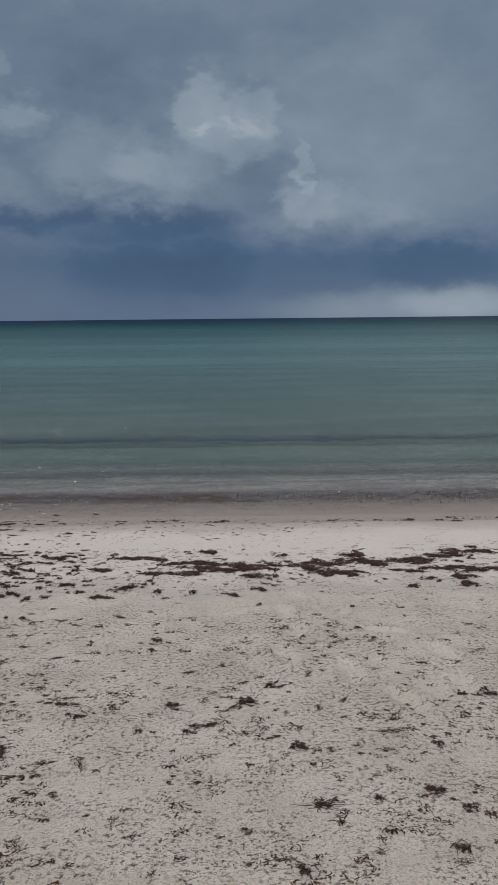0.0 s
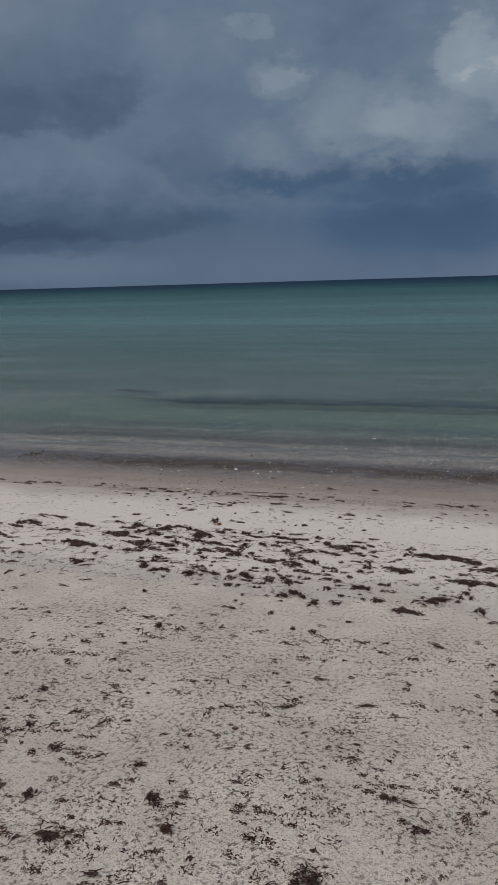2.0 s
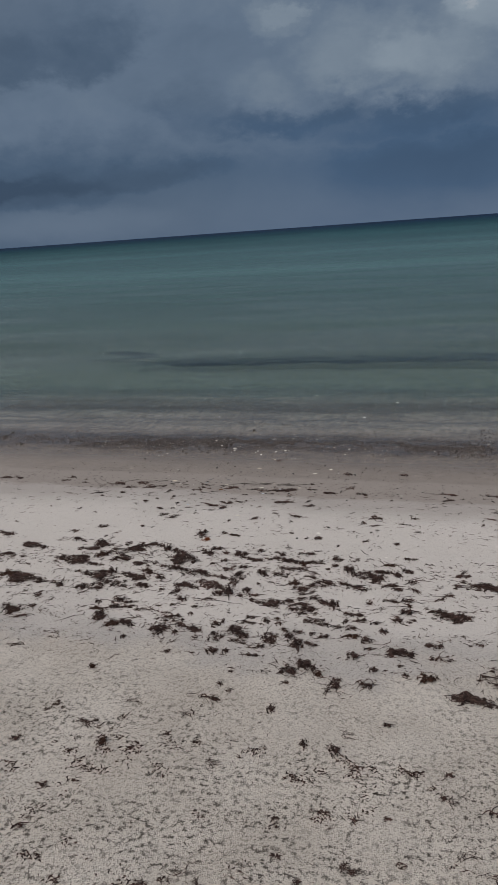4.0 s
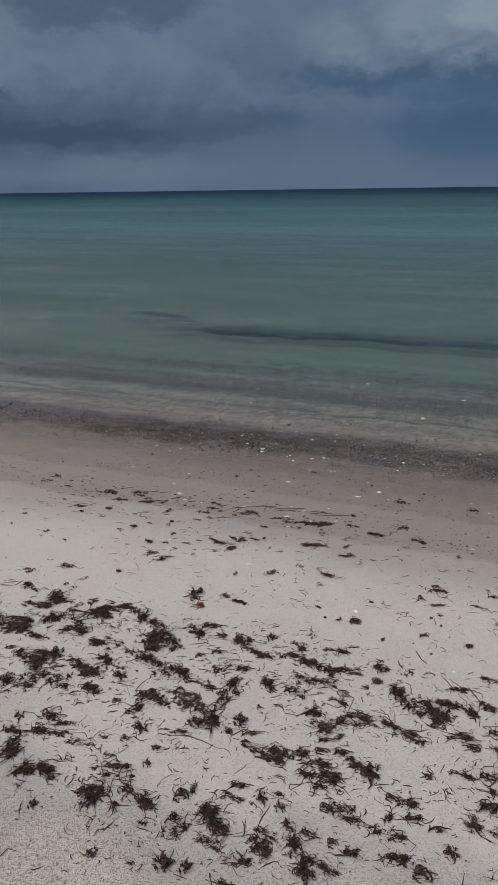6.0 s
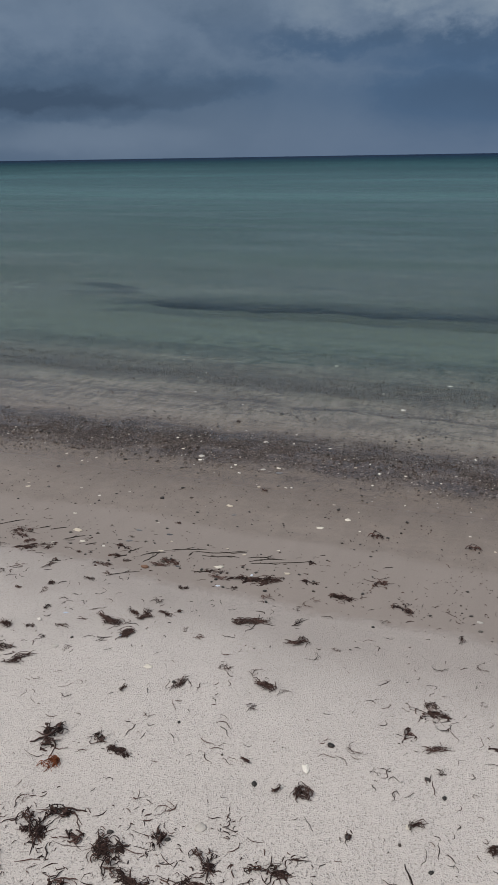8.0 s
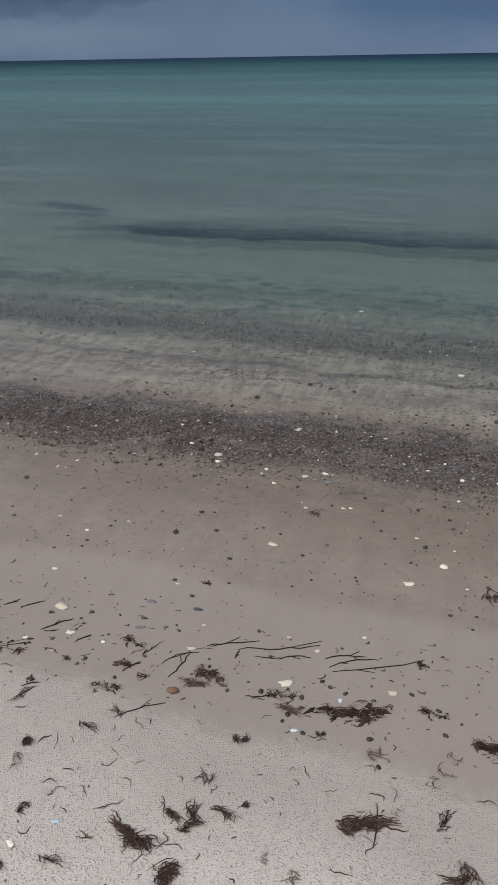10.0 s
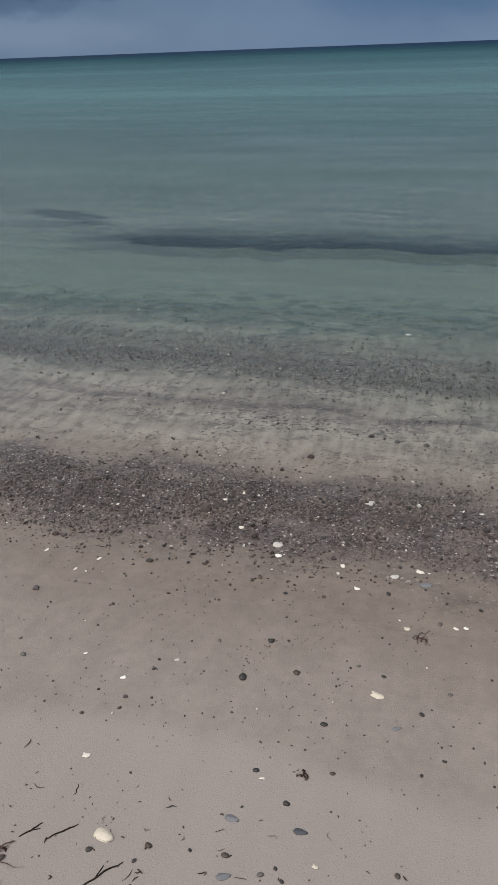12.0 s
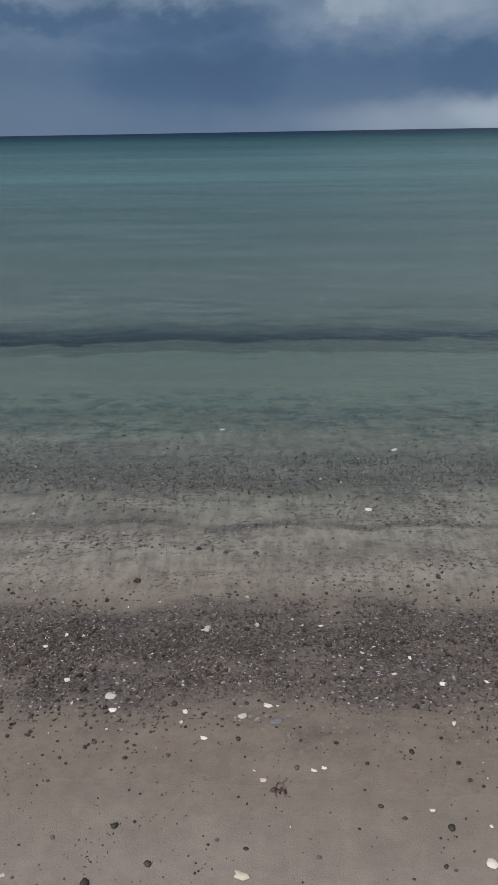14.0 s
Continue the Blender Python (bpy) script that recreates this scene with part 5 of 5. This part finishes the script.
x = np.repeat(cx, many) + rng.normal(0, 1, many.sum()) * np.repeat(spread, many) * 1.3
y = np.repeat(cy, many) + rng.normal(0, 1, many.sum()) * np.repeat(spread, many)
flecks("seaweed_scraps", x, y, rng.lognormal(-4.6, 0.45, len(x)), rng.uniform(0.0011, 0.0028, len(x)), rng.random(len(x)) * 6.28, WEED, "small dark seaweed scraps strewn over dry sand", k=3)
n = 1500
cx, cy = rng.uniform(-6, 4, n), 5.15 + 1.45 * rng.beta(1.6, 1.8, n)
spread, many = rng.uniform(0.008, 0.05, n), rng.integers(2, 13, n)
x = np.repeat(cx, many) + rng.normal(0, 1, many.sum()) * np.repeat(spread, many) * 1.6
y = np.repeat(cy, many) + rng.normal(0, 1, many.sum()) * np.repeat(spread, many) * 0.8
flecks("seaweed_scraps", x, y, rng.lognormal(-4.0, 0.6, len(x)), rng.uniform(0.0007, 0.0018, len(x)), rng.normal(0, 1.0, len(x)), WEED, "dark seaweed scraps along the weed line", k=4)
n = 1700
x, y = rng.uniform(-5, 2.0, n), rng.uniform(6.6, 7.8, n)
keep = rng.random(n) < 0.10 + 0.90 * smooth(value_noise(x, y, 0.22, 39) + 0.4 * value_noise(x, y, 0.7, 40), 0.0, 0.6)
x, y = x[keep], y[keep]
flecks("seaweed_strands", x, y, rng.uniform(0.018, 0.065, len(x)), rng.uniform(0.0007, 0.0014, len(x)), rng.normal(0.4, 0.7, len(x)), WEED, "thin dark seaweed strands on pale sand", k=7)
for _ in range(110):
    sx, sy = float(rng.uniform(-4.2, 0.5)), float(rng.uniform(6.8, 7.8))
    s = 0.5 + 0.6 * float(rng.random())
    sprigs.place(settle(sx, sy, float(rng.random() * 6.28), s, s, 0.8))
n = 700
x, y = rng.uniform(-5, 2.5, n), rng.uniform(6.5, 7.9, n)
flecks("seaweed_scraps", x, y, rng.lognormal(-4.2, 0.5, n), rng.uniform(0.0006, 0.0014, n), rng.normal(0.3, 0.8, n), WEED, "few dark seaweed scraps on clean pale sand", k=5)
n = 1800
x = rng.uniform(-6, 4, n)
y = 7.95 + 0.16 * rng.normal(0, 1, n) + 0.10 * value_noise(x, x * 0, 0.9, 35)
keep = (rng.random(n) < 0.25 + 0.75 * smooth(value_noise(x, y, 0.3, 36), -0.1, 0.5)) & (y < 8.6)
x, y = x[keep], y[keep]
flecks("seaweed_scraps", x, y, rng.lognormal(-4.3, 0.6, len(x)), rng.uniform(0.0006, 0.0017, len(x)), rng.normal(0.2, 0.7, len(x)), WEED, "dark scraps along the lower tide line", k=5)

n = 12000
x, y = rng.uniform(-5, 0.5, n), rng.uniform(7.7, 9.3, n)
keep = rng.random(n) < 0.06 + 0.9 * smooth(value_noise(x, y, 0.13, 37) + 0.5 * value_noise(x, y, 0.5, 38), 0.35, 1.0)
x, y = x[keep], y[keep]
flecks("seaweed_crumbs", x, y, rng.uniform(0.003, 0.009, len(x)), rng.uniform(0.0006, 0.0018, len(x)), rng.random(len(x)) * 6.28, WEED, "tiny dark crumbs on smooth wet sand")

sprigs.heap("seaweed_wisps", "small wispy seaweed bits strewn over the sand", "seaweed", WEED)

# ---- shells and stones ----
WHITE = "bleached white half shell lying on the sand"
shells = Maker([shell_model("clam", SHELL, WHITE), shell_model("broken", SHELL, "broken piece of bleached white shell on sand"), shell_model("broken", SHELL, "chipped piece of pale shell on sand")])
mussels = Maker([shell_model("mussel", MUSSEL, "blue grey mussel shell lying on wet sand")])
stones = Maker([pebble_model(i, DARK_STONE, "small dark rounded pebble on the sand") for i in range(4)])
for row in SHELLS_HIGH + SHELLS_MID + SHELLS_LOW:
    x, y, long, deep = row
    s = max(long, 0.014)
    shells.place(settle(x, y, float(rng.normal(0, 0.5)), s, min(max(deep, 0.7 * s), 1.3 * s) * 1.15, s, 0.001))
for x, y, long, deep in MUSSELS:
    mussels.place(settle(x, y, float(rng.normal(0, 0.4)), long, long, long, 0.001))
pale_mussels = Maker([shell_model("mussel", BLUE_SHELL, "pale blue inside of a broken mussel shell on sand")])
for x, y, long, deep in BLUE_SHELLS:
    pale_mussels.place(settle(x, y, float(rng.normal(0, 0.6)), long, long, long, 0.001))
for x, y, long, deep in STONES_HIGH + STONES_MID + STONES_LOW:
    stones.place(settle(x, y, float(rng.random() * 6.28), long * 0.7, long * 0.7, long * 0.7, 0.05 * long))
for x, y, long, deep in BROWN_STONE:
    tagged(pebble_model(9, BROWN_STONE_MAT, "orange brown pebble on damp sand"), "orange brown pebble on damp sand").matrix_basis = settle(x, y, 0.3, long, long, long, 0.1 * long)
for _ in range(80):
    x, y = float(rng.uniform(-4.8, -0.8)), 9.3 + 0.4 * float(rng.normal())
    s = 0.006 + 0.016 * float(rng.random() ** 2)
    shells.place(settle(x, y, float(rng.random() * 6.28), s, s, s, 0.001))
for _ in range(110):
    x, y = float(rng.uniform(-5.0, -0.8)), float(rng.uniform(7.75, 9.4))
    s = 0.006 + 0.012 * float(rng.random() ** 2)
    stones.place(settle(x, y, float(rng.random() * 6.28), s, s, s, 0.1 * s))

for _ in range(90):
    x = float(rng.uniform(-4.6, -0.8))
    y = 7.86 + 0.12 * float(rng.normal()) + 0.10 * float(value_noise(x, 0, 0.9, 35))
    s = float(rng.uniform(0.008, 0.019))
    stones.place(settle(x, y, float(rng.random() * 6.28), s, s, s, 0.1 * s))

tuft = clump_model(0.09, 60, 0.3, 1.2, LEAF_RUST, "ragged rust orange tuft of dried seaweed on sand")
tuft.matrix_basis = settle(LEAF[0][0], LEAF[0][1], 1.2, 0.5, 0.55, 0.8)

# gravel of stones and shell bits at the water's edge and in bands under the water
n = 62000
x = rng.uniform(-5.2, 0.3, n)
y = 9.55 + 0.38 * (rng.random(n) + rng.random(n) - 1.0) + 0.10 * value_noise(x, x * 0, 1.1, 41)
keep = rng.random(n) < (0.72 + 0.28 * smooth(x, -4.4, -2.6)) * (0.08 + 0.92 * smooth(value_noise(x * 0.6, y, 0.10, 42) + 0.7 * value_noise(x * 0.6, y, 0.32, 43), -0.4, 0.5))
x, y = x[keep], y[keep]
gravel("gravel", x, y, rng.lognormal(-5.15, 0.38, len(x)), GRAVEL, "dense fine dark gravel at the water's edge", False)
n = 20000
x = rng.uniform(-6.5, 3.5, n)
y = 9.54 + 0.55 * (rng.random(n) + rng.random(n) - 1.0) + 0.10 * value_noise(x, x * 0, 1.1, 41)
keep = rng.random(n) < 0.35 + 0.65 * smooth(value_noise(x * 0.5, y, 0.14, 42) + 0.5 * value_noise(x * 0.6, y, 0.5, 43), -0.5, 0.5)
x, y = x[keep], y[keep]
gravel("gravel", x, y, rng.lognormal(-4.88, 0.46, len(x)), GRAVEL, "dark gravel with shell bits at the water's edge")
n = 21000
x = rng.uniform(-7.5, 4, n)
y = 11.32 + 0.23 * rng.normal(0, 1, n) + 0.10 * value_noise(x, x * 0, 1.4, 44)
gravel("gravel", x, y, rng.lognormal(-4.75, 0.4, n), GRAVEL, "band of dark gravel under shallow water", False)
n = 26000
x, y = rng.uniform(-7, 4, n), rng.uniform(9.9, 12.4, n)
keep = rng.random(n) < 0.08 + 0.92 * smooth(value_noise(x * 0.3, y, 0.11, 45) + 0.5 * value_noise(x, y, 0.5, 46), 0.0, 0.8)
x, y = x[keep], y[keep]
n = len(x)
gravel("gravel", x, y, rng.lognormal(-4.85, 0.45, n), GRAVEL, "scattered stones on the shallow seabed", False)
n = 6000
x, y = rng.uniform(-5.2, 1.5, n), 9.45 - 1.1 * rng.random(n) ** 2.2
keep = rng.random(n) < 0.25 + 0.75 * smooth(value_noise(x, y * 0.5, 0.14, 47), -0.2, 0.6)
x, y = x[keep], y[keep]
n = len(x)
gravel("gravel", x, y, rng.lognormal(-5.15, 0.4, n), GRAVEL, "sparse grit on smooth wet sand")

# seagrass bed offshore
n = 11000
x = rng.uniform(-7.0, 9.0, n)
low = 13.98 + 0.16 * value_noise(x, x * 0, 1.7, 51) + 0.10 * value_noise(x, x * 0, 0.35, 54) + 0.45 * smooth(-x, 5.0, 6.8)
y = low + rng.exponential(0.30, n)
keep = rng.random(n) < smooth(x, -7.0, -5.5)
x, y = x[keep], y[keep]
x2, y2 = rng.normal(-7.6, 0.32, 700), rng.normal(15.18, 0.10, 700)
x, y = np.concatenate([x, x2]), np.concatenate([y, y2])
flecks("seagrass", x, y, rng.uniform(0.08, 0.22, len(x)), rng.uniform(0.003, 0.007, len(x)), rng.normal(0, 0.5, len(x)), SEAGRASS, "dark seagrass bed under clear shallow water", "seagrass", k=2)
n = 3500
x = rng.uniform(-8, 6, n)
y = 12.25 + 0.24 * rng.normal(0, 1, n)
keep = value_noise(x, y, 0.09, 52) + 0.5 * value_noise(x, y, 0.5, 53) > 0.35
x, y = x[keep], y[keep]
flecks("seagrass", x, y, rng.uniform(0.010, 0.024, len(x)), rng.uniform(0.003, 0.007, len(x)), rng.random(len(x)) * 6.28, SEAGRASS, "tufts of dark weed on the seabed", "seagrass")
